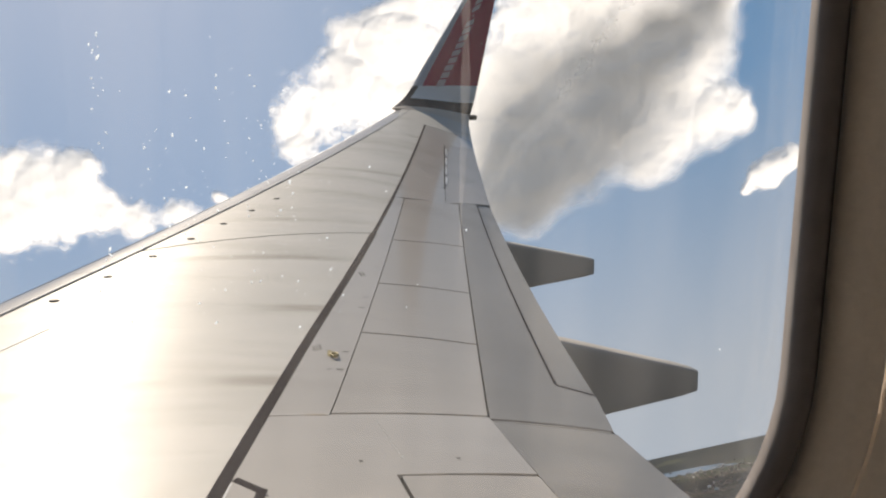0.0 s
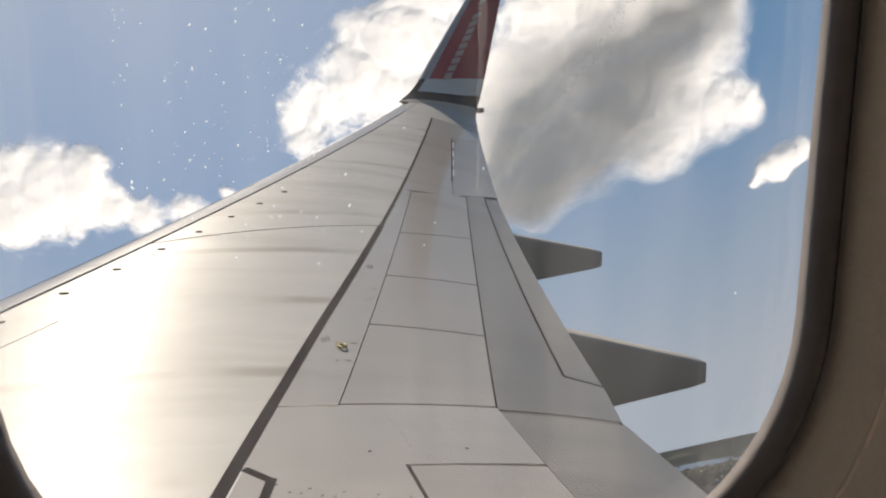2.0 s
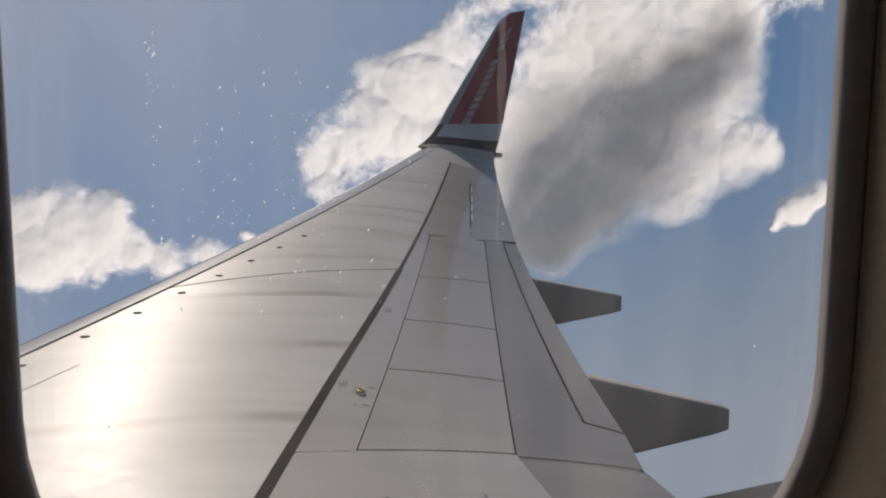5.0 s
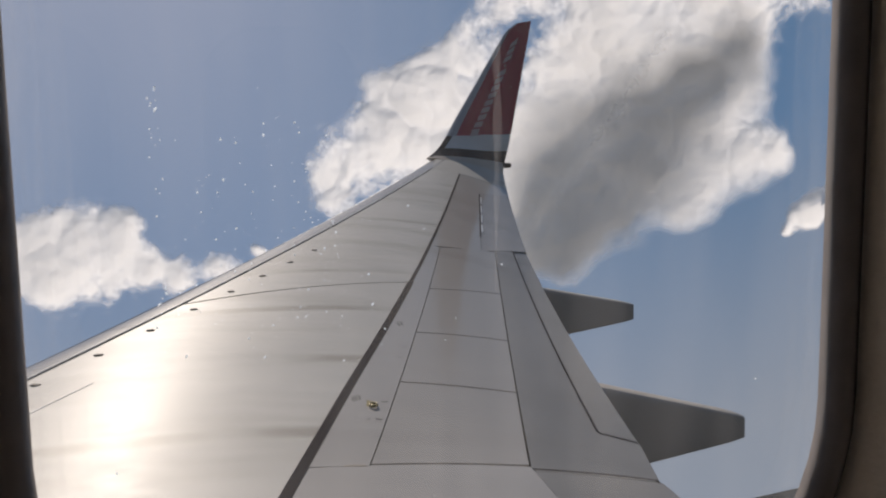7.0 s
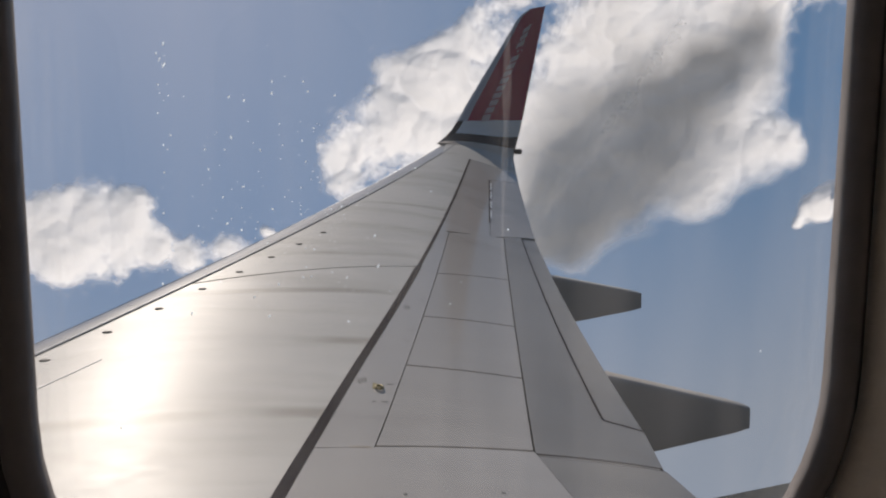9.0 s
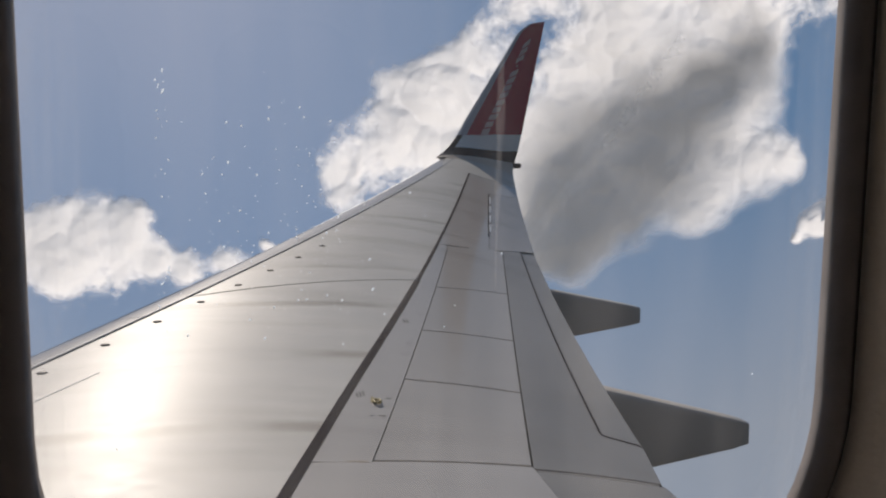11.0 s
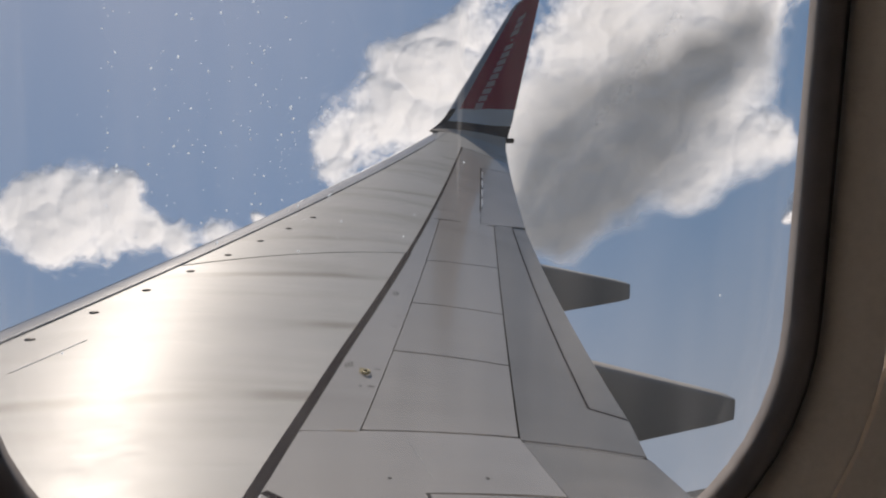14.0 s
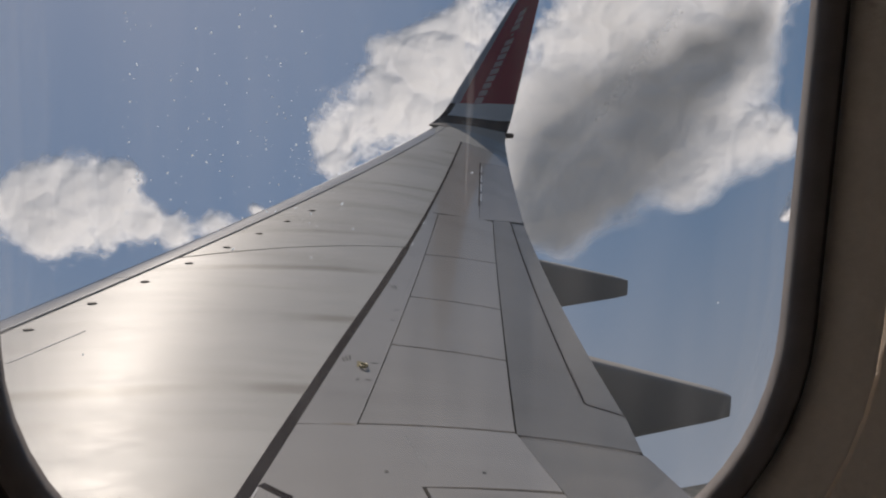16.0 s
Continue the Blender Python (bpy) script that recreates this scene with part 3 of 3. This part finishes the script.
def specks():
    """Droplets and scratches on the pane that catch the sun."""
    rnd = random.Random(4)
    bm = bmesh.new()
    for i in range(300):
        if i < 34:
            u, v = -0.0915 + rnd.gauss(0, 0.0012) + i * 0.00004, rnd.uniform(-0.075, 0.005)
        elif i < 280:
            u, v = rnd.choice((-0.078, -0.062, -0.05, -0.036)) + rnd.gauss(0, 0.010), rnd.triangular(-0.083, 0.005, -0.05)
        else:
            u, v = rnd.uniform(-0.11, 0.11), rnd.uniform(-0.12, 0.08)
        r = 0.00009 + 0.00028 * rnd.random() ** 2.6
        m = WIN @ Matrix.Translation((u, 0.0005 - 0.0005, v)) @ pose(0, 0, 0, 0, rnd.uniform(-60, 60), 0) @ Matrix.Diagonal((1, 0.4, rnd.uniform(0.8, 2.0) if i > 33 else rnd.uniform(1, 3), 1))
        bmesh.ops.create_icosphere(bm, subdivisions=1, radius=r, matrix=m)
    return bm


def smear():
    """A greasy upright wipe mark, a film on the inner face of the pane."""
    bm = bmesh.new()
    rows = []
    for i in range(25):
        z = 0.10 - 0.165 * i / 24
        half = 0.0016 * (0.55 + 0.45 * math.sin(i * 0.9) ** 2) * (1 if i < 17 else (24 - i) / 7)
        mid = 0.0088 + 0.0004 * math.sin(i * 0.5)
        rows.append([bm.verts.new(WIN @ Vector((mid + k * half, -0.0005 + d, z))) for d in (0, 0.0002) for k in (-1, 1)])
    for a, b in zip(rows, rows[1:]):
        for p, q in ((0, 1), (1, 3), (3, 2), (2, 0)):
            bm.faces.new((a[p], a[q], b[q], b[p]))
    return bm


def smear_material(name, least, most):
    m, n, l, b = nodes_of(name)
    n.remove(b)
    clear, film, mx = n.new("ShaderNodeBsdfTransparent"), n.new("ShaderNodeBsdfTranslucent"), n.new("ShaderNodeMixShader")
    l.new(ramp(n, l, noise_node(n, l, 60, 5, 0.6, (6, 1, 0.5)), [(0.35, grey(least)), (0.7, grey(most))]), mx.inputs[0])
    l.new(clear.outputs[0], mx.inputs[1])
    l.new(film.outputs[0], mx.inputs[2])
    l.new(mx.outputs[0], n["Material Output"].inputs[0])
    return m


part("smear", smear(), smear_material("greasy film", 0.01, 0.065), window, "pale greasy upright wipe mark")
# the bright fringe of light round the pane, added as thin film rings
FRINGE = smear_material("light fringe film", 0.008, 0.022)
for reach in (0.004, 0.009, 0.016):
    part("rim_fringe", frame_ring([(-reach, -0.0004 - reach * 0.02), (0.001, -0.0004 - reach * 0.02), (0.001, -0.0006 - reach * 0.02), (-reach, -0.0006 - reach * 0.02)]), FRINGE, window, "thin film added as the light fringe along the pane rim")


def speck_material():
    m, n, l, b = nodes_of("sunlit droplets")
    n.remove(b)
    tl = n.new("ShaderNodeBsdfTranslucent")
    tl.inputs[0].default_value = (0.88, 0.94, 1.0, 1)
    l.new(tl.outputs[0], n["Material Output"].inputs[0])
    return m


tagged(part("pane_specks", specks(), speck_material(), window, "tiny bright droplets and scratches on the pane"), kind="stuff")


PITCH = 0.508


def rim(x0, x1, z0, z1, per=12):
    """Points on a rectangle that go with those of loop()."""
    cx, cz = (x0 + x1) / 2, (z0 + z1) / 2
    pts = []
    for (ax, az), (bx, bz), (ex, ez) in (((x1, cz), (x1, z1), (cx, z1)), ((cx, z1), (x0, z1), (x0, cz)), ((x0, cz), (x0, z0), (cx, z0)), ((cx, z0), (x1, z0), (x1, cz))):
        for i in range(per + 1):
            t = i / per * 2
            pts.append((ax + (bx - ax) * t, az + (bz - az) * t) if t <= 1 else (bx + (ex - bx) * (t - 1), bz + (ez - bz) * (t - 1)))
    return pts


def windowed_wall(at, inner_depth, outer_depth, z0, z1, bays):
    """A wall of equal bays, a rounded opening cut through each. at: the pose of the opening in bay 0."""
    bm = bmesh.new()
    for k in bays:
        m = Matrix.Translation((k * PITCH, 0, 0)) @ at
        c = m.translation
        edge = rim(c.x - PITCH / 2, c.x + PITCH / 2, z0, z1)
        rows = []
        for depth in (inner_depth, outer_depth):
            inner = [bm.verts.new(p) for p in loop(0.0365, depth, m)]
            side = (m @ Vector((0, -depth, 0))).y
            rows.append((inner, [bm.verts.new((x, side, z)) for x, z in edge]))
        (ia, oa), (ib, ob_) = rows
        n = len(ia)
        for i in range(n):
            j = (i + 1) % n
            bm.faces.new((ia[i], ia[j], oa[j], oa[i]))
            bm.faces.new((ib[i], ob_[i], ob_[j], ib[j]))
            bm.faces.new((ia[i], ib[i], ib[j], ia[j]))
            bm.faces.new((oa[i], oa[j], ob_[j], ob_[i]))
    bmesh.ops.remove_doubles(bm, verts=bm.verts, dist=0.0005)
    return bm


def setting(name, bm, material, label, category):
    ob = link(name, bm, material, False)
    ABOARD.append(ob)
    return tagged(ob, label, category, kind="structure")


X0, X1 = 5.46 - 5.5 * PITCH, 5.46 + 5.5 * PITCH
setting("wall_side", windowed_wall(WIN, 0.007, -0.03, -0.75, 3.0, range(-5, 6)), PANEL, "beige plastic cabin side wall round the windows", "wall")
Y_FAR = 0.15
setting("floor", box(X0, X1, Y_FAR, 1.66, 0.65, 0.70), CARPET, "grey carpeted cabin floor", "floor")
setting("ceiling", box(X0, X1, Y_FAR - 0.05, 1.69, 3.002, 3.05), PANEL, "beige cabin ceiling", "ceiling")
# unseen wall, nearer than a cabin's far side; its openings brighten the window surround
setting("wall_fill", windowed_wall(Matrix.Translation((5.46, Y_FAR - 0.03, 1.774)), -0.028, 0.02, 0.65, 3.0, range(-5, 6)), PANEL, "unseen beige wall brought close, its window openings lighting the cabin", "wall")
setting("wall_fore", box(X0 - 0.05, X0 - 0.002, Y_FAR - 0.05, 1.69, 0.65, 3.05), PANEL, "beige forward cabin wall", "wall")
setting("wall_aft", box(X1 + 0.002, X1 + 0.05, Y_FAR - 0.05, 1.69, 0.65, 3.05), PANEL, "beige rear cabin wall", "wall")


# ---- clouds ----
def lattice(rng, n=256):
    return rng.random((n, n))


def value_noise(grid, x, y):
    """Smooth noise between -1 and 1 over a plane, from a grid of random heights."""
    n = grid.shape[0]
    xi, yi = np.floor(x).astype(int), np.floor(y).astype(int)
    fx, fy = x - xi, y - yi
    fx, fy = fx * fx * fx * (fx * (fx * 6 - 15) + 10), fy * fy * fy * (fy * (fy * 6 - 15) + 10)
    at = lambda i, j: grid[(xi + i) % n, (yi + j) % n]
    return 2 * ((at(0, 0) * (1 - fx) + at(1, 0) * fx) * (1 - fy) + (at(0, 1) * (1 - fx) + at(1, 1) * fx) * fy) - 1


def layered(grid, x, y, octaves=5, gain=0.52):
    total, size, step = np.zeros_like(x), 1.0, 1.0
    for k in range(octaves):
        total += size * value_noise(grid, x * step + 17.3 * k, y * step - 9.1 * k)
        size, step = size * gain, step * 2.03
    return total


def domes(gx, gy, x, y):
    """Rounded heads of one size, packed side by side: 1 on top of each, 0 in the creases."""
    n = gx.shape[0]
    xi, yi = np.floor(x).astype(int), np.floor(y).astype(int)
    least = np.full(x.shape, 9.0)
    for i in (-1, 0, 1):
        for j in (-1, 0, 1):
            a, b = (xi + i) % n, (yi + j) % n
            least = np.minimum(least, (xi + i + gx[a, b] - x) ** 2 + (yi + j + gy[a, b] - y) ** 2)
    return np.clip(1 - least / 0.9, 0, 1)


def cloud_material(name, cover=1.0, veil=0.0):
    """Water droplets on a single skin: light comes through where it is marked thin, and is only thrown back where it is
    marked thick, which lays in the grey shade.
    """
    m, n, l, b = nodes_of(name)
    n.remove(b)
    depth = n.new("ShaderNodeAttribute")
    depth.attribute_name = "shade_depth"
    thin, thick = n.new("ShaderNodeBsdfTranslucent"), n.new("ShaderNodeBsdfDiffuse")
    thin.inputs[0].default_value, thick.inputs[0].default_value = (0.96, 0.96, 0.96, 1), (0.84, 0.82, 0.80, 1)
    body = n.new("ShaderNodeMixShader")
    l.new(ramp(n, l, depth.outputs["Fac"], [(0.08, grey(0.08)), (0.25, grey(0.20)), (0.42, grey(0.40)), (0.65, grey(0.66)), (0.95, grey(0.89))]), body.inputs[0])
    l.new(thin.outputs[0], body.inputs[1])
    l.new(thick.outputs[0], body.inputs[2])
    spread = n.new("ShaderNodeAttribute")
    spread.attribute_name = "cover"
    frayed = n.new("ShaderNodeMath")
    frayed.operation = "MULTIPLY_ADD"
    fray = n.new("ShaderNodeMapRange")
    for key, value in (("From Min", 0.25), ("From Max", 0.75), ("To Min", -0.08), ("To Max", 0.08)):
        fray.inputs[key].default_value = value
    l.new(noise_node(n, l, 0.016, 7, 0.62), fray.inputs["Value"])
    crisp = n.new("ShaderNodeAttribute")
    crisp.attribute_name = "crisp"
    l.new(crisp.outputs["Fac"], frayed.inputs[0])
    l.new(fray.outputs[0], frayed.inputs[1])
    l.new(spread.outputs["Fac"], frayed.inputs[2])
    alpha = n.new("ShaderNodeMapRange")
    alpha.interpolation_type = "SMOOTHSTEP"
    for key, value in (("From Min", 0.015), ("From Max", 0.24 + veil), ("To Max", cover)):
        alpha.inputs[key].default_value = value
    l.new(frayed.outputs[0], alpha.inputs["Value"])
    clear, mx = n.new("ShaderNodeBsdfTransparent"), n.new("ShaderNodeMixShader")
    l.new(alpha.outputs[0], mx.inputs[0])
    l.new(clear.outputs[0], mx.inputs[1])
    l.new(body.outputs[0], mx.inputs[2])
    l.new(mx.outputs[0], n["Material Output"].inputs[0])
    return m


CLOUD_EYE = Vector((5.4, 1.42, 1.74))
CLOUD_WAY = Vector((0.211, 0.972, -0.100)).normalized()
CLOUD_RIGHT = CLOUD_WAY.cross(Vector((0, 0, 1))).normalized()
CLOUD_UP = CLOUD_RIGHT.cross(CLOUD_WAY)


def cloud(masses, bellies, material, label, seed, far=4300.0, step=0.0018, ragged=1.0, bulge=1.0, melts=()):
    """A bank of cumulus facing the wing. masses: its round heaps as (right, up, radius), in tangents of the angles from
    CLOUD_WAY;
    bellies: where grey shade is laid into the skin as if it were deep; melts: where it thins away softly. The skin is
    domed and creased, bulging towards the wing, and frays out at its rim."""
    rng = np.random.default_rng(seed)
    g = [lattice(rng) for _ in range(8)]
    pad = 0.05
    x0, x1 = min(a - r for a, b, r in masses) - pad, max(a + r for a, b, r in masses) + pad
    y0, y1 = min(b - r for a, b, r in masses) - pad, max(b + r for a, b, r in masses) + pad
    nx, ny = int((x1 - x0) / step), int((y1 - y0) / step)
    u, v = np.meshgrid(np.linspace(x0, x1, nx), np.linspace(y0, y1, ny), indexing="ij")
    wu = u + 0.010 * ragged * layered(g[0], u * 14, v * 14, 4, 0.45)
    wv = v + 0.010 * ragged * layered(g[1], u * 14, v * 14, 4, 0.45)

    def heap(blobs, reach):
        total = np.zeros_like(u)
        for a, b, r in blobs:
            total += np.exp(-reach * ((wu - a) ** 2 + (wv - b) ** 2) / (r * r))
        return total
    body = 1 - np.exp(-1.2 * heap(masses, 1.5))
    heads = 0.74 * domes(g[2], g[3], wu * 10, wv * 10) + 0.21 * domes(g[4], g[5], wu * 24, wv * 24) + 0.05 * domes(g[6], g[7], wu * 60, wv * 60)
    wisp = layered(g[1], wu * 24, wv * 24, 6, 0.58)
    melt = np.clip(heap(melts, 1.0), 0, 1)
    dens = body - 0.42 + 0.34 * ragged * (1 - 0.8 * melt) * (heads - 0.55) + 0.07 * ragged * wisp * (1 - 0.5 * melt)
    deep = np.clip(heap(bellies, 1.2), 0, 1.2) if bellies else np.zeros_like(u)
    soft = layered(g[0], u * 9, v * 9, 4)
    rise = np.clip(dens, 0, None)
    bump = bulge * (1 - 0.88 * np.clip(deep, 0, 1))
    height = 0.030 * np.sqrt(rise + 0.05) + bump * (0.023 * heads + 0.0008 * layered(g[5], wu * 40, wv * 40, 3)) + 0.008 * soft + 0.22 * (v - (y0 + y1) / 2)
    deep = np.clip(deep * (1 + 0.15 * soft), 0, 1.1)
    # bellies lay grey shade into the skin; no real depth lies behind it
    shade_depth = np.clip(dens * 0.62, 0, 0.40) * (1 - 0.4 * np.clip(deep, 0, 1)) + 0.66 * deep
    cover = dens * (0.66 - 0.28 * np.clip(deep * 1.4, 0, 1)) + 0.34 * np.clip((dens - 0.05) * 3, 0, 1) * np.clip(deep * 1.2, 0, 1)
    cover = cover * (1 - melt) + melt * 0.42 * (dens + 0.13)
    keep = dens > -0.14
    used = np.zeros_like(keep)
    quad = keep[:-1, :-1] & keep[1:, :-1] & keep[1:, 1:] & keep[:-1, 1:]
    for i in (0, 1):
        for j in (0, 1):
            used[i:nx - 1 + i, j:ny - 1 + j] |= quad
    index = np.cumsum(used.ravel()).reshape(used.shape) - 1
    near = far * (1 - height)
    local = np.stack((u * near, v * near, -(near - far)), axis=-1)[used]
    faces = np.stack((index[:-1, :-1], index[1:, :-1], index[1:, 1:], index[:-1, 1:]), axis=-1)[quad]
    me = bpy.data.meshes.new("cloud")
    me.from_pydata(local.tolist(), [], faces.tolist())
    for held, values in (("shade_depth", shade_depth), ("cover", cover), ("crisp", 1 - 0.75 * melt)):
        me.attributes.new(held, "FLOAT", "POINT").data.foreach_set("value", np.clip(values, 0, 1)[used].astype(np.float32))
    me.materials.append(material)
    me.shade_smooth()
    ob = new("cloud", me)
    basis = Matrix((CLOUD_RIGHT, CLOUD_UP, -CLOUD_WAY)).transposed().to_4x4()
    ob.matrix_world = Matrix.Translation(CLOUD_EYE + CLOUD_WAY * far) @ basis
    ABOARD.append(ob)
    return tagged(ob, label, "cloud")


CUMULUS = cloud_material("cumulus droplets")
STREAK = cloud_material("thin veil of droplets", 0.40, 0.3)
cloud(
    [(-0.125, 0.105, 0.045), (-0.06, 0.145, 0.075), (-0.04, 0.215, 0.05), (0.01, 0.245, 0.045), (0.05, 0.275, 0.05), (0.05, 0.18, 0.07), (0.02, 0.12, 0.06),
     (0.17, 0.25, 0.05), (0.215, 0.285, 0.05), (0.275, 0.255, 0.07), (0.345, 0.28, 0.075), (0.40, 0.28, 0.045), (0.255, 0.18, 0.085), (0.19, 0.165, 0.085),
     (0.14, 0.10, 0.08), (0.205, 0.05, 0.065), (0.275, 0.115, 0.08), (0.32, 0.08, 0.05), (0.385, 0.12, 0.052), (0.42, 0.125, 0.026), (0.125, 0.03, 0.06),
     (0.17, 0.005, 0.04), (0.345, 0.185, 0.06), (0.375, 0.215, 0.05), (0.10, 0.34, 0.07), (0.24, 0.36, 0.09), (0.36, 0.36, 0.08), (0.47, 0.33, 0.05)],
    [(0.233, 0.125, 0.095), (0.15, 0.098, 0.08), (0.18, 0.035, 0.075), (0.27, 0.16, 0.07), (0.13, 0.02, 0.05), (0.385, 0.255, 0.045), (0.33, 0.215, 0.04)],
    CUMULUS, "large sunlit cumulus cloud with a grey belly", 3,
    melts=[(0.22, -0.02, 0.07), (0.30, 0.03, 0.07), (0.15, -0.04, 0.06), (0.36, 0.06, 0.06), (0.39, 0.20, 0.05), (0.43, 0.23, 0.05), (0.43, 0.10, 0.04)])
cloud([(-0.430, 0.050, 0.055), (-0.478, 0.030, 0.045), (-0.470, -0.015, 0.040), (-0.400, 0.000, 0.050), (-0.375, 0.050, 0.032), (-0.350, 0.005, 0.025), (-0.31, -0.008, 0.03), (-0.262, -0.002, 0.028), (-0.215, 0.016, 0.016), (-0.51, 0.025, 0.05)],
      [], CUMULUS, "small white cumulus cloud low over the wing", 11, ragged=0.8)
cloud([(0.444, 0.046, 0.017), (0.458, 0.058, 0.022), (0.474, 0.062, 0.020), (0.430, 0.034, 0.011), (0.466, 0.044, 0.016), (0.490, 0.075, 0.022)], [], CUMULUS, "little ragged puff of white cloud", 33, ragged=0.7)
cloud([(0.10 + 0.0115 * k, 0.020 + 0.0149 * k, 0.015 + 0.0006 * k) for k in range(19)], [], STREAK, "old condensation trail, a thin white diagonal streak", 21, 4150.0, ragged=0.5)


# ---- the land far below ----
def land_material():
    m, n, l, b = nodes_of("woods and fields")
    big = noise_node(n, l, 0.0016, 5, 0.55)
    woods = ramp(n, l, noise_node(n, l, 0.03, 8, 0.7), [(0.3, (0.017, 0.022, 0.025)), (0.7, (0.033, 0.040, 0.042))])
    vor_c, vor = n.new("ShaderNodeTexCoord"), n.new("ShaderNodeTexVoronoi")
    vor.inputs["Scale"].default_value = 0.007
    l.new(vor_c.outputs["Object"], vor.inputs["Vector"])
    fields = ramp(n, l, vor.outputs["Color"], [(0.0, (0.04, 0.05, 0.042)), (0.4, (0.05, 0.058, 0.048)), (0.7, (0.075, 0.075, 0.066)), (1.0, (0.045, 0.056, 0.045))])
    patchy = ramp(n, l, big, [(0.57, grey(0)), (0.60, grey(1))])
    c = mix(n, l, "MIX", patchy, woods, fields)
    l.new(c, b.inputs["Base Color"])
    b.inputs["Roughness"].default_value = 0.95
    b.inputs["Specular IOR Level"].default_value = 0.1
    return m


GROUND_Z = -500.0
bm = bmesh.new()
bmesh.ops.create_circle(bm, cap_ends=True, radius=4850, segments=160)
bmesh.ops.translate(bm, verts=bm.verts, vec=(0, 0, GROUND_Z))
tagged(link("ground", bm, land_material(), False), "dark wooded land with fields far below", "ground", kind="structure")


def blot(name, cx, cy, long, wide, turn, material, label, category, lift, seed):
    """A flat patch of land or water with a ragged outline."""
    bm = bmesh.new()
    rnd = random.Random(seed)
    ph = [rnd.uniform(0, 6.28) for _ in range(6)]
    vs = []
    for i in range(96):
        a = 2 * math.pi * i / 96
        k = 1 + sum(0.30 / (j + 1.5) * math.sin((j + 2) * a + ph[j]) for j in range(6))
        p = Matrix.Rotation(radians(turn), 2) @ Vector((math.cos(a) * long * k, math.sin(a) * wide * k))
        vs.append(bm.verts.new((cx + p.x, cy + p.y, GROUND_Z + lift)))
    bm.faces.new(vs)
    return tagged(link(name, bm, material, False), label, category, kind="structure")


MEADOW = plain("meadow", (0.045, 0.054, 0.044), 0.95, 0, 0.45, 0.012, 0.0, 0.1)
SOIL = plain("dry field", (0.10, 0.09, 0.075), 0.95, 0, 0.35, 0.02, 0.0, 0.1)
WATER = plain("lake water", (0.06, 0.075, 0.085), 0.12, 0, 0.1, 0.01, 0.0)
blot("ground_meadow", 1980, 3330, 620, 230, -32, MEADOW, "green open land round a town", "field", 0.5, 1)
blot("ground_meadow", 1620, 2850, 300, 130, -30, MEADOW, "green open land", "field", 0.5, 2)
blot("ground_field", 1900, 3150, 130, 36, -32, SOIL, "bare brown field", "field", 1.0, 3)
blot("ground_field", 1640, 2880, 110, 50, -25, SOIL, "bare ground round sheds", "field", 1.0, 4)
blot("lake", 1850, 3560, 260, 80, -32, WATER, "calm grey lake between woods", "lake", 0.8, 5)


def town():
    """Hundreds of tiny far houses, each a block with a pitched roof."""
    rnd = random.Random(8)
    verts, faces = [], []
    for i in range(330):
        if i < 300:
            along, across = rnd.gauss(0, 330), rnd.gauss(0, 95)
            c = Vector((1960, 3250)) + Matrix.Rotation(radians(-32), 2) @ Vector((along, round(across / 38) * 38 + rnd.uniform(-7, 7)))
            w, d, h = rnd.uniform(6, 10), rnd.uniform(5, 8), rnd.uniform(3, 5)
        else:
            c = Vector((1680, 2960)) + Vector((rnd.gauss(0, 60), rnd.gauss(0, 35)))
            w, d, h = rnd.uniform(8, 20), rnd.uniform(7, 12), rnd.uniform(3, 5)
        turn = Matrix.Rotation(radians(-32 + rnd.choice((0, 90)) + rnd.uniform(-8, 8)), 2)
        k = len(verts)
        for z, sx in ((0, 1), (h, 1)):
            for x, y in ((-w, -d), (w, -d), (w, d), (-w, d)):
                p = c + turn @ Vector((x / 2, y / 2))
                verts.append((p.x, p.y, GROUND_Z + 0.5 + z))
        for x in (-w, w):
            p = c + turn @ Vector((x / 2, 0))
            verts.append((p.x, p.y, GROUND_Z + 0.5 + h + d * 0.35))
        faces += [tuple(k + q for q in f) for f in ((0, 1, 5, 4), (1, 2, 6, 5), (2, 3, 7, 6), (3, 0, 4, 7), (4, 5, 9, 8), (6, 7, 8, 9), (5, 6, 9), (7, 4, 8))]
    me = bpy.data.meshes.new("town_houses")
    me.from_pydata(verts, [], faces)
    m, n, l, b = nodes_of("far house walls and roofs")
    geo = n.new("ShaderNodeNewGeometry")
    l.new(ramp(n, l, geo.outputs["Random Per Island"], [(0.0, (0.13, 0.13, 0.125)), (0.5, (0.10, 0.095, 0.09)), (0.8, (0.15, 0.13, 0.12)), (0.95, (0.35, 0.34, 0.33)), (1.0, (0.6, 0.6, 0.58))]), b.inputs["Base Color"])
    b.inputs["Roughness"].default_value = 0.8
    me.materials.append(m)
    return tagged(new("town_houses", me), "scattered pale houses of a far town among trees", "town", kind="stuff")


town()

for ob in ABOARD:
    ob.matrix_world = ATTITUDE @ ob.matrix_world
